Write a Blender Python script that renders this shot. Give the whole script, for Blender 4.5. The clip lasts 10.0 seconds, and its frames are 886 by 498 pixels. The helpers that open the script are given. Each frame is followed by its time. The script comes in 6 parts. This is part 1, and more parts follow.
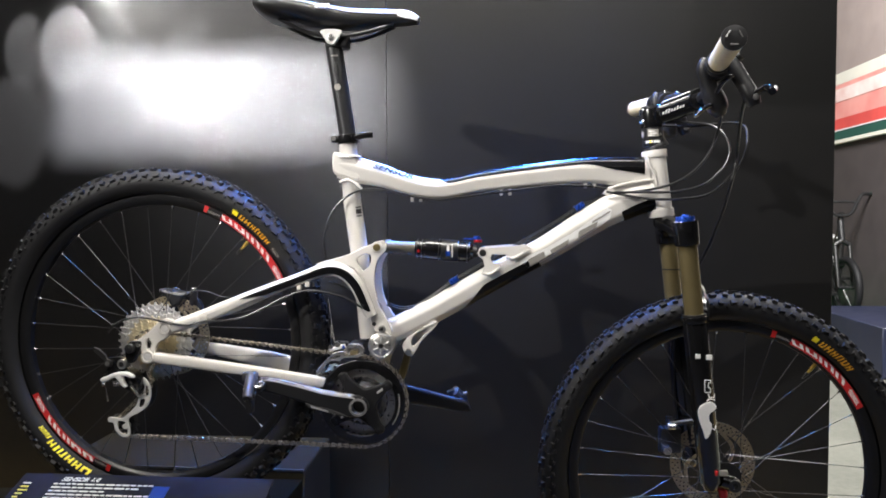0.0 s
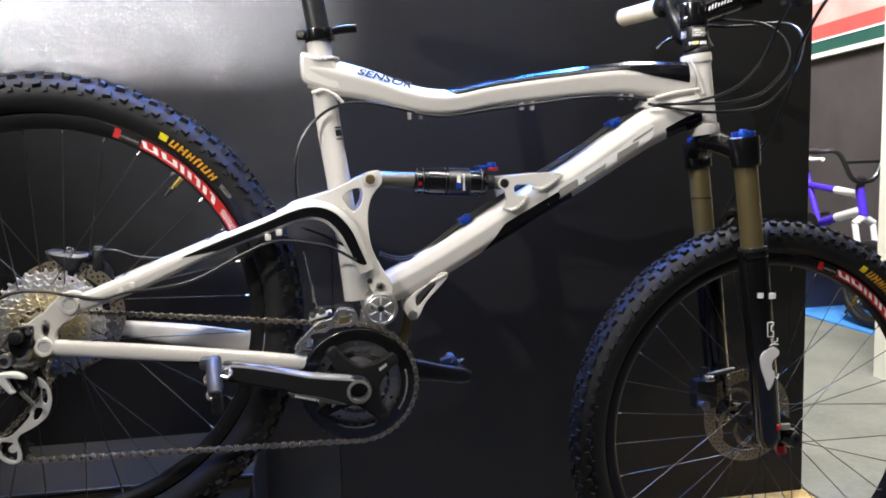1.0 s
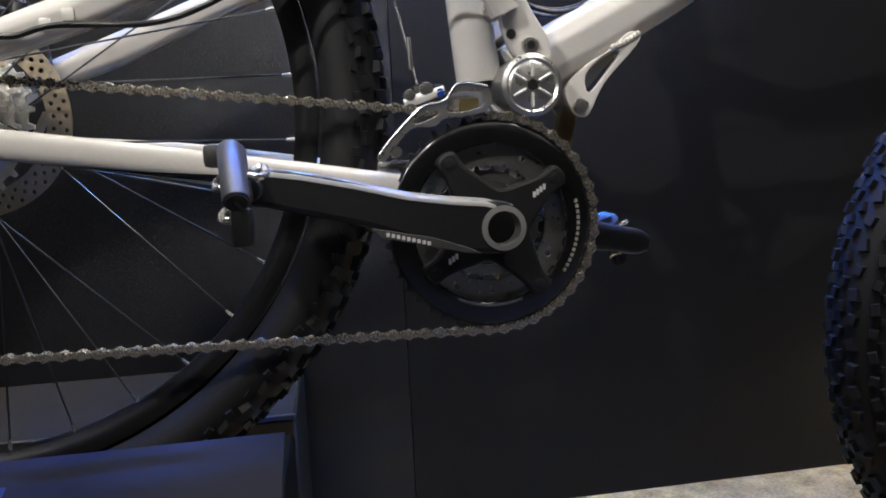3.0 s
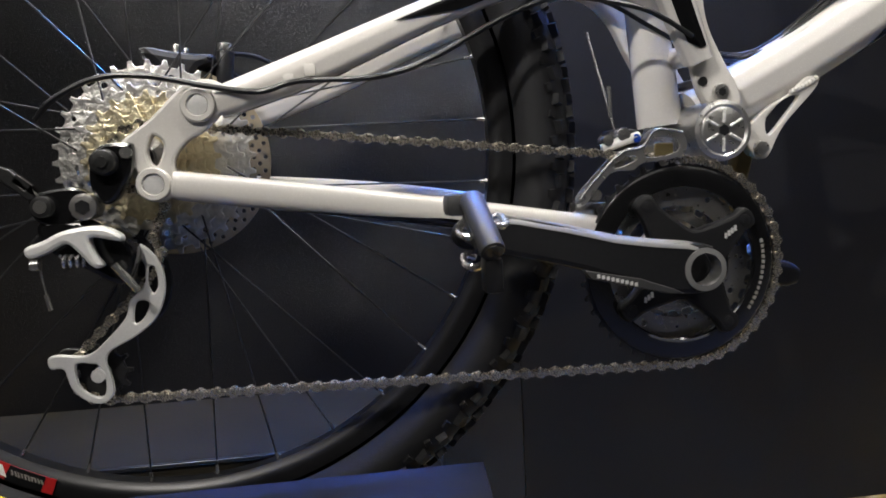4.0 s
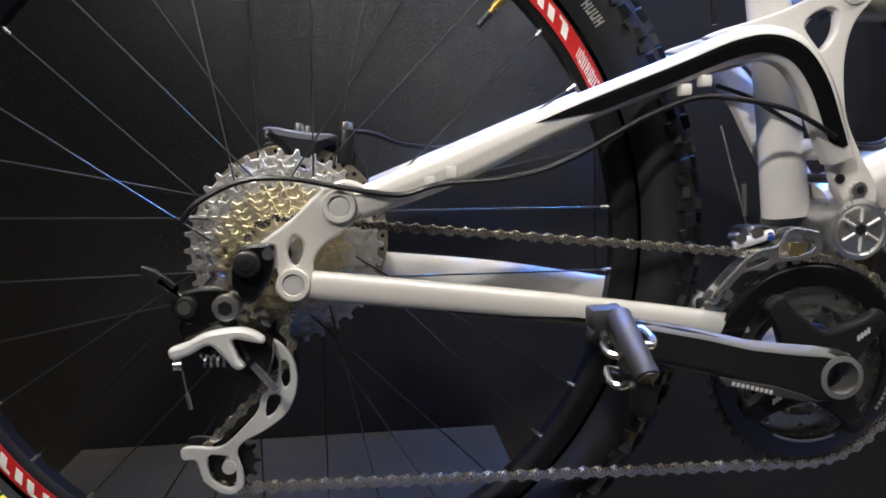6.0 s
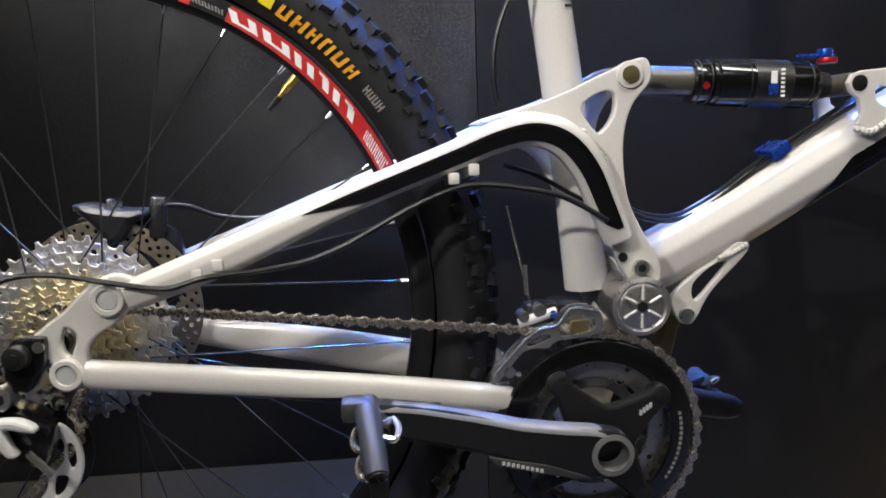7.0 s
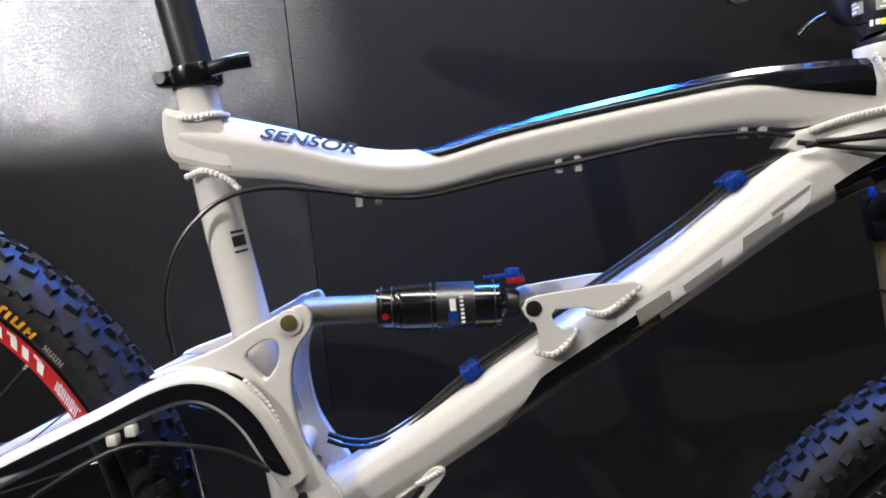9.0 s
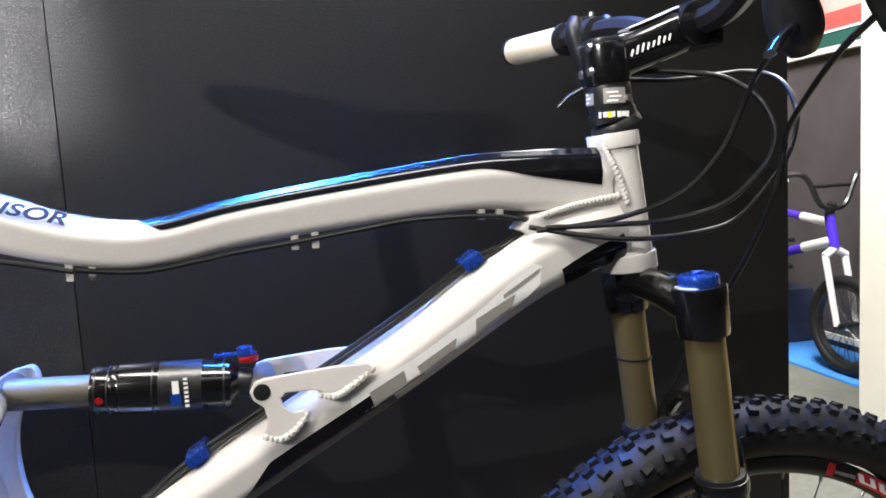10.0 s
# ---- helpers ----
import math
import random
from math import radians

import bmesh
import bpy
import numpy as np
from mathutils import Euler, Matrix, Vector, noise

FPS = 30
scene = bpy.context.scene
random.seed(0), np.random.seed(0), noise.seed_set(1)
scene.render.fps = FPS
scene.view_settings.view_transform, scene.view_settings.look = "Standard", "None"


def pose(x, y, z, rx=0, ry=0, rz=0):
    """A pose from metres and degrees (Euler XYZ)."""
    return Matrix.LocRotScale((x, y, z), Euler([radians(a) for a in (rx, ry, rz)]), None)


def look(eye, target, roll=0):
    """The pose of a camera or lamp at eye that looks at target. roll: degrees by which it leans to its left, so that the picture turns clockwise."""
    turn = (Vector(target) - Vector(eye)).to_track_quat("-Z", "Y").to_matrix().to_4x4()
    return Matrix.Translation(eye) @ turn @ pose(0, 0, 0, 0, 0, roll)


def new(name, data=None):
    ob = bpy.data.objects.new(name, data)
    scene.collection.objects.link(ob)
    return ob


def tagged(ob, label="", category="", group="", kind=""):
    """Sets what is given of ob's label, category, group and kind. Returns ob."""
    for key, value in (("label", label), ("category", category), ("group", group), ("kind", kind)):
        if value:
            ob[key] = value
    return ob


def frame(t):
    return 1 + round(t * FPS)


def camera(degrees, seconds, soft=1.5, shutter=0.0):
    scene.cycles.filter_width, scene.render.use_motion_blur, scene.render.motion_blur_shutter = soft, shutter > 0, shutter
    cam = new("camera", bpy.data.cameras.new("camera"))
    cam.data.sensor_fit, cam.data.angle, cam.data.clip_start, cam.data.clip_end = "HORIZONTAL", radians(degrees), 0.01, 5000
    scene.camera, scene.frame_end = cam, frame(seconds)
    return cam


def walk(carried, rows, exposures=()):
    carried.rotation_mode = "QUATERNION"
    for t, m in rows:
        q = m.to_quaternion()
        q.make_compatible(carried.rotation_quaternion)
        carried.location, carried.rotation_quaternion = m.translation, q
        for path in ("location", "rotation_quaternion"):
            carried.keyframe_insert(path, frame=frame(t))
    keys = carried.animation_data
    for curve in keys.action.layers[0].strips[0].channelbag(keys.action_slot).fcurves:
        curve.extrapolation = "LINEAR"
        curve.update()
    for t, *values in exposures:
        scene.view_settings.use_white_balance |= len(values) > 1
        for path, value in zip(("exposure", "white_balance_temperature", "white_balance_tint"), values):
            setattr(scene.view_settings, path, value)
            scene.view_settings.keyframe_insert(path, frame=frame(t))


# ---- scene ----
cam = camera(62.5, 10.0, 1.8)
# seconds, eye and target in metres, roll in degrees
PATH = [
    (0, (0.22, -1.37, 0.817), (0.061, 0.622, 0.731), -0.2),
    (0.5, (0.079, -1.234, 0.812), (0.145, 0.76, 0.679), -1.7),
    (1, (-0.072, -1.063, 0.769), (0.244, 0.901, 0.562), -1.6),
    (1.5, (-0.108, -0.913, 0.728), (0.253, 1.042, 0.512), -1.8),
    (2, (-0.105, -0.715, 0.63), (0.146, 1.251, 0.363), -2.8),
    (2.2, (-0.112, -0.666, 0.587), (0.097, 1.303, 0.31), -3.4),
    (3.3, (-0.185, -0.603, 0.522), (0.134, 1.36, 0.31), -2.9),
    (3.5, (-0.207, -0.607, 0.529), (0.087, 1.358, 0.299), -3.4),
    (4, (-0.3, -0.607, 0.559), (-0.051, 1.367, 0.353), -2.9),
    (4.5, (-0.392, -0.599, 0.578), (-0.22, 1.382, 0.367), -2.5),
    (5, (-0.414, -0.591, 0.584), (-0.378, 1.398, 0.38), -2.4),
    (5.2, (-0.416, -0.592, 0.593), (-0.404, 1.397, 0.387), -2.2),
    (6.3, (-0.336, -0.582, 0.67), (-0.103, 1.389, 0.421), -1.7),
    (6.5, (-0.302, -0.587, 0.688), (-0.072, 1.385, 0.442), -2.1),
    (7, (-0.201, -0.604, 0.717), (-0.043, 1.369, 0.427), -2.1),
    (7.5, (-0.122, -0.606, 0.75), (0.029, 1.367, 0.459), -2.6),
    (8, (-0.082, -0.59, 0.791), (0.159, 1.382, 0.556), -3.8),
    (8.5, (0.028, -0.609, 0.828), (0.11, 1.383, 0.668), -4.8),
    (9, (0.114, -0.612, 0.862), (0.129, 1.379, 0.674), -5.8),
    (9.5, (0.181, -0.611, 0.879), (0.336, 1.375, 0.697), -4.5),
    (10, (0.214, -0.599, 0.914), (0.629, 1.346, 0.699), -3.2),
]
walk(cam, [(t, look(eye, target, roll)) for t, eye, target, roll in PATH], [(0.0, 0.2), (1.0, 0.05), (2.0, -0.08), (3.5, 0.0), (4.5, 0.05), (5.2, 0.05), (6.5, -0.08), (7.5, -0.16), (8.5, -0.25), (9.5, -0.04), (10.0, 0.08)])

# ---- world and lamps ----
world = bpy.data.worlds.new("hall_air")
scene.world = world
world.use_nodes = True
world.node_tree.nodes["Background"].inputs[0].default_value = (0.75, 0.82, 1.0, 1)
world.node_tree.nodes["Background"].inputs[1].default_value = 0.008


def area_lamp(name, eye, target, w, h, power, colour):
    d = bpy.data.lights.new(name, "AREA")
    d.shape, d.size, d.size_y, d.energy, d.color = "RECTANGLE", w, h, power, colour
    ob = new(name, d)
    ob.matrix_world = look(eye, target)
    return ob


area_lamp("ceiling_spot_row", (-0.1, -0.42, 2.25), (0.1, 0.0, 0.6), 2.4, 0.2, 58, (1.0, 0.965, 0.91))
area_lamp("blue_booth_lamp", (0.1, 0.27, 1.8), (0.12, -0.14, 0.5), 0.9, 0.03, 20, (0.03, 0.2, 1.0)).data.spread = radians(72)


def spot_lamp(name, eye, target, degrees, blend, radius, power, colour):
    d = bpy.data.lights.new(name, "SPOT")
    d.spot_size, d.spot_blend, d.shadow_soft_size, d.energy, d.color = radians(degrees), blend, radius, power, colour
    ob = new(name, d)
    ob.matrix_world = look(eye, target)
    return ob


spot_lamp("front_spot", (-2.1, -1.95, 2.17), (0.16, 0.43, 1.2), 34, 0.8, 0.018, 410, (1.0, 0.97, 0.94))
# added fill without a seen source, brightens the bicycle's rear
spot_lamp("rear_fill_spot", (-1.0, -1.75, 2.3), (-0.45, 0.0, 0.48), 23, 0.9, 0.1, 125, (1.0, 0.95, 0.88))
# unseen source of the light bar, masked by the washer flaps below
spot_lamp("wall_washer_lamp", (-0.48, -0.8, 2.3), (-0.75, 0.43, 1.1), 52, 0.9, 0.006, 7400, (0.98, 0.98, 1.0))
# narrow unseen spots, each added to draw one pale disc on the wall
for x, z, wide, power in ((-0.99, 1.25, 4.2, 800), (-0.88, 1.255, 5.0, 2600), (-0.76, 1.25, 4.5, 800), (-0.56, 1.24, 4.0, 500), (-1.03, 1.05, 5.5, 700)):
    spot_lamp("wall_disc_spot", (x + 0.05, -0.75, 2.6), (x, 0.43, z), wide, 0.35, 0.008, 1.15 * power, (1.0, 0.98, 0.97))
# added unseen fill for the column, banner and booth wall
area_lamp("booth_fill_lamp", (1.25, 0.75, 3.3), (2.6, 2.2, 1.5), 0.8, 1.2, 420, (1.0, 0.99, 0.97))

# ---- materials ----


def material(name, base, rough=0.5, metal=0.0, coat=0.0, vary=0.15, scale=60.0, bump=0.0, bump_scale=400.0, rough_vary=0.1, second=None, spec=0.5, patch=6.0, specks=False):
    """A paint, metal or plastic with blotches at two scales and a fine relief."""
    m = bpy.data.materials.new(name)
    m.use_nodes = True
    t = m.node_tree
    n, l = t.nodes, t.links
    b = n["Principled BSDF"]
    geo = n.new("ShaderNodeTexCoord")
    big, fine = n.new("ShaderNodeTexNoise"), n.new("ShaderNodeTexNoise")
    big.inputs["Scale"].default_value, fine.inputs["Scale"].default_value = patch, scale
    fine.inputs["Detail"].default_value = 4
    for x in (big, fine):
        l.new(geo.outputs["Object"], x.inputs["Vector"])
    mix = n.new("ShaderNodeMath")
    mix.operation = "MULTIPLY_ADD"
    l.new(big.outputs["Fac"], mix.inputs[0])
    mix.inputs[1].default_value = 0.5
    half = n.new("ShaderNodeMath")
    half.operation = "MULTIPLY"
    half.inputs[1].default_value = 0.5
    l.new(fine.outputs["Fac"], half.inputs[0])
    l.new(half.outputs[0], mix.inputs[2])
    ramp = n.new("ShaderNodeValToRGB")
    e = ramp.color_ramp.elements
    lo = [c * (1 - vary) for c in base]
    hi = [min(1, c * (1 + vary)) for c in (second or base)]
    e[0].position, e[1].position = 0.35, 0.65
    e[0].color, e[1].color = (*lo, 1), (*hi, 1)
    l.new(mix.outputs[0], ramp.inputs[0])
    l.new(ramp.outputs[0], b.inputs["Base Color"])
    rr = n.new("ShaderNodeMapRange")
    rr.inputs["To Min"].default_value, rr.inputs["To Max"].default_value = max(0.03, rough - rough_vary), min(1, rough + rough_vary)
    l.new(fine.outputs["Fac"], rr.inputs["Value"])
    l.new(rr.outputs[0], b.inputs["Roughness"])
    b.inputs["Metallic"].default_value, b.inputs["Coat Weight"].default_value = metal, coat
    b.inputs["Coat Roughness"].default_value = 0.08
    b.inputs["Specular IOR Level"].default_value = spec
    if bump:
        tex, bp = n.new("ShaderNodeTexNoise"), n.new("ShaderNodeBump")
        tex.inputs["Scale"].default_value, tex.inputs["Detail"].default_value = bump_scale, 3
        bp.inputs["Strength"].default_value, bp.inputs["Distance"].default_value = bump, 1.0 / bump_scale
        l.new(geo.outputs["Object"], tex.inputs["Vector"])
        l.new(tex.outputs["Fac"], bp.inputs["Height"])
        l.new(bp.outputs[0], b.inputs["Normal"])
        l.new(bp.outputs[0], b.inputs["Coat Normal"])
        if specks:
            sharp = n.new("ShaderNodeMapRange")
            sharp.inputs["From Min"].default_value, sharp.inputs["From Max"].default_value = 0.52, 0.66
            l.new(tex.outputs["Fac"], sharp.inputs["Value"])
            l.new(sharp.outputs[0], bp.inputs["Height"])
    return m


def glow(name, colour, strength):
    m = bpy.data.materials.new(name)
    m.use_nodes = True
    b = m.node_tree.nodes["Principled BSDF"]
    b.inputs["Base Color"].default_value = (*colour, 1)
    b.inputs["Emission Color"].default_value = (*colour, 1)
    b.inputs["Emission Strength"].default_value = strength
    return m


PEARL = material("pearl_white_paint", (0.615, 0.59, 0.55), 0.26, 0.0, 0.8, 0.04, 900, 0.03, 1500, 0.05)
GLOSSBLACK = material("gloss_black_paint", (0.005, 0.005, 0.0055), 0.2, 0.0, 0.7, 0.2, 200)
STRIPE = material("black_frame_stripe", (0.005, 0.005, 0.0055), 0.1, 0.0, 0.0, 0.2, 200, spec=0.3)
SATIN = material("satin_black", (0.012, 0.012, 0.013), 0.38, 0.0, 0.1, 0.3, 250, 0.08, 900)
RUBBER = material("tyre_rubber", (0.008, 0.008, 0.009), 0.6, 0.0, 0.0, 0.3, 150, 0.12, 600, 0.1, spec=0.3)
RIMBLACK = material("black_anodised_rim", (0.012, 0.012, 0.013), 0.33, 0.4, 0.0, 0.2, 300)
CRANK = material("anthracite_crank", (0.014, 0.014, 0.015), 0.4, 0.0, 0.0, 0.15, 300, spec=0.28)
# on the crank's upper bevel this paler grey stands for light from above
BEVEL = material("satin_grey_bevel", (0.23, 0.226, 0.22), 0.38, 0.25, 0.0, 0.06, 200)
PEDALGREY = material("grey_pedal_body", (0.05, 0.05, 0.05), 0.45, 0.2, 0.0, 0.15, 300)
CAPALLOY = material("machined_pivot_alloy", (0.55, 0.54, 0.52), 0.3, 0.9, 0.0, 0.06, 200)
DISCSTEEL = material("dark_disc_steel", (0.5, 0.42, 0.28), 0.36, 0.95, 0.0, 0.1, 200)
STEEL = material("bright_steel", (0.72, 0.71, 0.69), 0.26, 0.95, 0.0, 0.03, 60, rough_vary=0.02)
CHAINSTEEL = material("oiled_chain_steel", (0.74, 0.68, 0.58), 0.27, 0.95, 0.0, 0.3, 500)
SILVER = material("satin_silver_alloy", (0.78, 0.77, 0.75), 0.36, 0.35, 0.2, 0.06, 500, 0.03, 1500)
GUNMETAL = material("dark_alloy", (0.09, 0.09, 0.09), 0.35, 0.9, 0.0, 0.2, 300)
COG = material("nickel_sprocket", (0.85, 0.83, 0.79), 0.32, 0.9, 0.0, 0.12, 220, 0.3, 160)
# same nickel, with the gold cast of warm light put into its colour
COGWARMLIT = material("warm_lit_nickel_sprocket", (0.83, 0.74, 0.52), 0.32, 0.9, 0.0, 0.12, 220, 0.3, 160)
BRONZE = material("bronze_anodised_tube", (0.27, 0.215, 0.105), 0.3, 0.7, 0.15, 0.04, 40, rough_vary=0.02)
PEWTER = material("hard_anodised_shaft", (0.13, 0.122, 0.098), 0.42, 0.5, 0.0, 0.03, 30, rough_vary=0.02)
BLUEANO = material("blue_anodised", (0.03, 0.11, 0.62), 0.28, 0.7, 0.3, 0.1, 300)
REDANO = material("red_anodised", (0.5, 0.02, 0.025), 0.3, 0.6, 0.3, 0.1, 300)
GRIP = material("cream_rubber_grip", (0.8, 0.71, 0.5), 0.6, 0.0, 0.0, 0.08, 120, 0.2, 500)
REDSTICKER = material("red_sticker", (0.48, 0.02, 0.02), 0.35, 0.0, 0.2, 0.1, 200)
WHITESTICKER = material("white_sticker", (0.84, 0.83, 0.81), 0.4, 0.0, 0.1, 0.05, 200)
GREYSTICKER = material("grey_sticker", (0.27, 0.255, 0.23), 0.4, 0.0, 0.1, 0.06, 200)
YELLOWPRINT = material("yellow_print", (0.85, 0.72, 0.02), 0.5, 0.0, 0.0, 0.08, 200)
ORANGEPRINT = material("orange_print", (0.75, 0.3, 0.02), 0.5, 0.0, 0.0, 0.2, 200, second=(0.8, 0.42, 0.02))
NAVYPRINT = material("navy_print", (0.003, 0.005, 0.015), 0.5, 0.0, 0.0, 0.1, 200)
CABLE = material("black_cable_housing", (0.006, 0.006, 0.006), 0.32, 0.0, 0.1, 0.2, 300)
GOLD = material("brass_valve", (0.6, 0.42, 0.1), 0.3, 1.0, 0.0, 0.1, 300)
SADDLEBLACK = material("black_saddle_cover", (0.014, 0.014, 0.014), 0.45, 0.0, 0.1, 0.2, 150, 0.15, 700)
SADDLEGREY = material("grey_saddle_cover", (0.3, 0.3, 0.29), 0.45, 0.0, 0.1, 0.08, 150, 0.15, 700)
PURPLE = material("purple_paint", (0.07, 0.03, 0.5), 0.25, 0.0, 0.6, 0.1, 200)
BIKEWHITE = material("white_paint", (0.75, 0.74, 0.74), 0.3, 0.0, 0.5, 0.04, 200)
GREENGRIP = material("green_rubber", (0.05, 0.3, 0.09), 0.5, 0.0, 0.0, 0.1, 200)

# display wall: black laminate with a pebbled finish, a smoother sheet beside it
WALLPEBBLE = material("pebbled_black_laminate", (0.0085, 0.0084, 0.009), 0.3, 0.0, 0.4, 0.05, 30, 0.36, 540, 0.02, spec=0.25, specks=True)
WALLPEBBLE.node_tree.nodes["Principled BSDF"].inputs["Coat IOR"].default_value = 1.5
WALLPEBBLE.node_tree.nodes["Principled BSDF"].inputs["Coat Roughness"].default_value = 0.09
WALLSMOOTH = material("smooth_black_laminate", (0.0062, 0.006, 0.006), 0.5, 0.0, 0.12, 0.05, 25, 0.2, 420, 0.03, spec=0.24, specks=True)
WALLSMOOTH.node_tree.nodes["Principled BSDF"].inputs["Coat Roughness"].default_value = 0.2
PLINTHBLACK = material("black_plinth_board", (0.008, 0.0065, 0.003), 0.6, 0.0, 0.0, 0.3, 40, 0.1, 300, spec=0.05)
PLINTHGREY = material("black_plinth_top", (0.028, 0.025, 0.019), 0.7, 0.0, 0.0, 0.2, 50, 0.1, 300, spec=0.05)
SIGNBLUE = material("dark_blue_sign_print", (0.004, 0.004, 0.006), 0.5, 0.0, 0.0, 0.5, 8, second=(0.011, 0.012, 0.02), patch=7.0, spec=0.08)
SIGNLIGHTBLUE = material("blue_sign_print", (0.008, 0.03, 0.14), 0.4, 0.0, 0.0, 0.3, 20, spec=0.2)
SIGNWHITE = material("white_sign_print", (0.55, 0.56, 0.56), 0.4, 0.0, 0.0, 0.05, 200)
SIGNYELLOW = material("yellow_sign_print", (0.6, 0.55, 0.1), 0.4, 0.0, 0.0, 0.05, 200)
FLOORMAT = material("beige_carpet_tile", (0.33, 0.23, 0.09), 0.9, 0.0, 0.0, 0.3, 220, 0.7, 300, second=(0.47, 0.34, 0.14), patch=30)
BOOTHWALL = material("brown_grey_booth_board", (0.075, 0.064, 0.065), 0.5, 0.0, 0.0, 0.12, 12)
CREAM = material("cream_painted_board", (0.78, 0.76, 0.68), 0.5, 0.0, 0.0, 0.04, 10)
BANNERRED = material("red_banner_vinyl", (0.72, 0.1, 0.09), 0.4, 0.0, 0.1, 0.08, 6)
BANNERFADE = material("faded_pink_banner_vinyl", (0.82, 0.45, 0.42), 0.4, 0.0, 0.1, 0.05, 5, second=(0.92, 0.86, 0.84), patch=3.0)
BANNERTAUPE = material("taupe_booth_board", (0.36, 0.3, 0.285), 0.5, 0.0, 0.0, 0.08, 8)
BANNERPINK = material("pale_red_banner_vinyl", (0.8, 0.2, 0.18), 0.4, 0.0, 0.1, 0.05, 3, second=(0.86, 0.5, 0.46), patch=2.0)
BANNERWHITE = material("white_banner_vinyl", (0.78, 0.78, 0.8), 0.4, 0.0, 0.1, 0.04, 6)
BANNERGREEN = material("dark_green_banner_edge", (0.03, 0.1, 0.08), 0.4, 0.0, 0.1, 0.08, 6)
STANDBLUE = material("dark_blue_stand", (0.016, 0.02, 0.045), 0.5, 0.0, 0.1, 0.15, 12)
CARPETBLUE = material("blue_carpet", (0.04, 0.2, 0.55), 0.9, 0.0, 0.0, 0.2, 80, 0.4, 400)
WALKWAY = material("pale_grey_hall_tile", (0.105, 0.107, 0.09), 0.7, 0.0, 0.0, 0.12, 60, 0.2, 200, second=(0.135, 0.136, 0.115), patch=4)
CARPETGREEN = material("green_carpet", (0.03, 0.22, 0.08), 0.9, 0.0, 0.0, 0.2, 80, 0.4, 400)
HALLDARK = material("dark_hall_surface", (0.03, 0.03, 0.032), 0.8, 0.0, 0.0, 0.2, 3)
# glow of the added hall fill lamps
HALLGLOW = glow("hall_fill_diffuser", (1.0, 0.965, 0.92), 3.4)

# ---- tools ----


def finish(mesh, mats, angle=38):
    for m in mats if isinstance(mats, (list, tuple)) else [mats]:
        mesh.materials.append(m)
    for p in mesh.polygons:
        p.use_smooth = True
    mesh.set_sharp_from_angle(angle=radians(angle))
    return mesh


def to_mesh(name, bm):
    d = bpy.data.meshes.new(name)
    bmesh.ops.recalc_face_normals(bm, faces=bm.faces)
    bm.to_mesh(d)
    bm.free()
    return d


def put(ob, parent):
    ob.parent = parent
    if parent.type == "EMPTY":
        ob.matrix_parent_inverse = Matrix.Translation(-parent.location)
    return ob


def part(name, data, mats, parent, label="", angle=38):
    """One mesh object under a thing or a part, from a bmesh or a mesh."""
    d = to_mesh(name, data) if isinstance(data, bmesh.types.BMesh) else data
    if not d.materials:
        finish(d, mats, angle)
    return tagged(put(new(name, d), parent), label)


def thing(name, base, label, category, group="", kind=""):
    ob = new(name)
    ob.location = base
    ob.empty_display_size = 0.05
    return tagged(ob, label, category, group, kind)


def solid(name, data, mats, label="", category="", group="", kind="", angle=38):
    d = to_mesh(name, data) if isinstance(data, bmesh.types.BMesh) else data
    finish(d, mats, angle)
    return tagged(new(name, d), label, category, group, kind)


def merge(*bms):
    out = bmesh.new()
    for b in bms:
        d = b if isinstance(b, bpy.types.Mesh) else bpy.data.meshes.new("m")
        if not isinstance(b, bpy.types.Mesh):
            b.to_mesh(d)
            b.free()
        out.from_mesh(d)
        bpy.data.meshes.remove(d)
    return out


def box(lo, hi, bevel=0.002, seg=1):
    bm = bmesh.new()
    bmesh.ops.create_cube(bm, size=1)
    for v in bm.verts:
        v.co = [a + (c + 0.5) * (b - a) for a, b, c in zip(lo, hi, v.co)]
    if bevel:
        bmesh.ops.bevel(bm, geom=bm.edges[:], offset=bevel, segments=seg, affect="EDGES", profile=0.6)
    return bm


def rod(a, b, r, r2=None, seg=20, bevel=0.0):
    a, b = Vector(a), Vector(b)
    bm = bmesh.new()
    turn = (b - a).to_track_quat("Z", "Y").to_matrix().to_4x4()
    bmesh.ops.create_cone(bm, cap_ends=True, segments=seg, radius1=r, radius2=r if r2 is None else r2, depth=(b - a).length, matrix=Matrix.Translation((a + b) / 2) @ turn)
    if bevel:
        rim = [e for e in bm.edges if any(len(f.verts) > 4 for f in e.link_faces)]
        bmesh.ops.bevel(bm, geom=rim, offset=bevel, segments=2, affect="EDGES", profile=0.6)
    return bm


def lathe(profile, centre, seg=96, closed=True):
    """Turns (radius, y) pairs about the y axis through centre."""
    bm = bmesh.new()
    rings = []
    for i in range(seg):
        a = 2 * math.pi * i / seg
        rings.append([bm.verts.new((centre[0] + r * math.cos(a), centre[1] + y, centre[2] + r * math.sin(a))) for r, y in profile])
    n = len(profile)
    for i in range(seg):
        p, q = rings[i], rings[(i + 1) % seg]
        for j in range(n if closed else n - 1):
            bm.faces.new((p[j], q[j], q[(j + 1) % n], p[(j + 1) % n]))
    return bm


def disc_turn(profile, centre, seg=40):
    """Like lathe, but the profile begins and ends on the axis."""
    bm = lathe([p for p in profile if p[0] > 0], centre, seg, False)
    bmesh.ops.holes_fill(bm, edges=bm.edges[:], sides=0)
    return bm


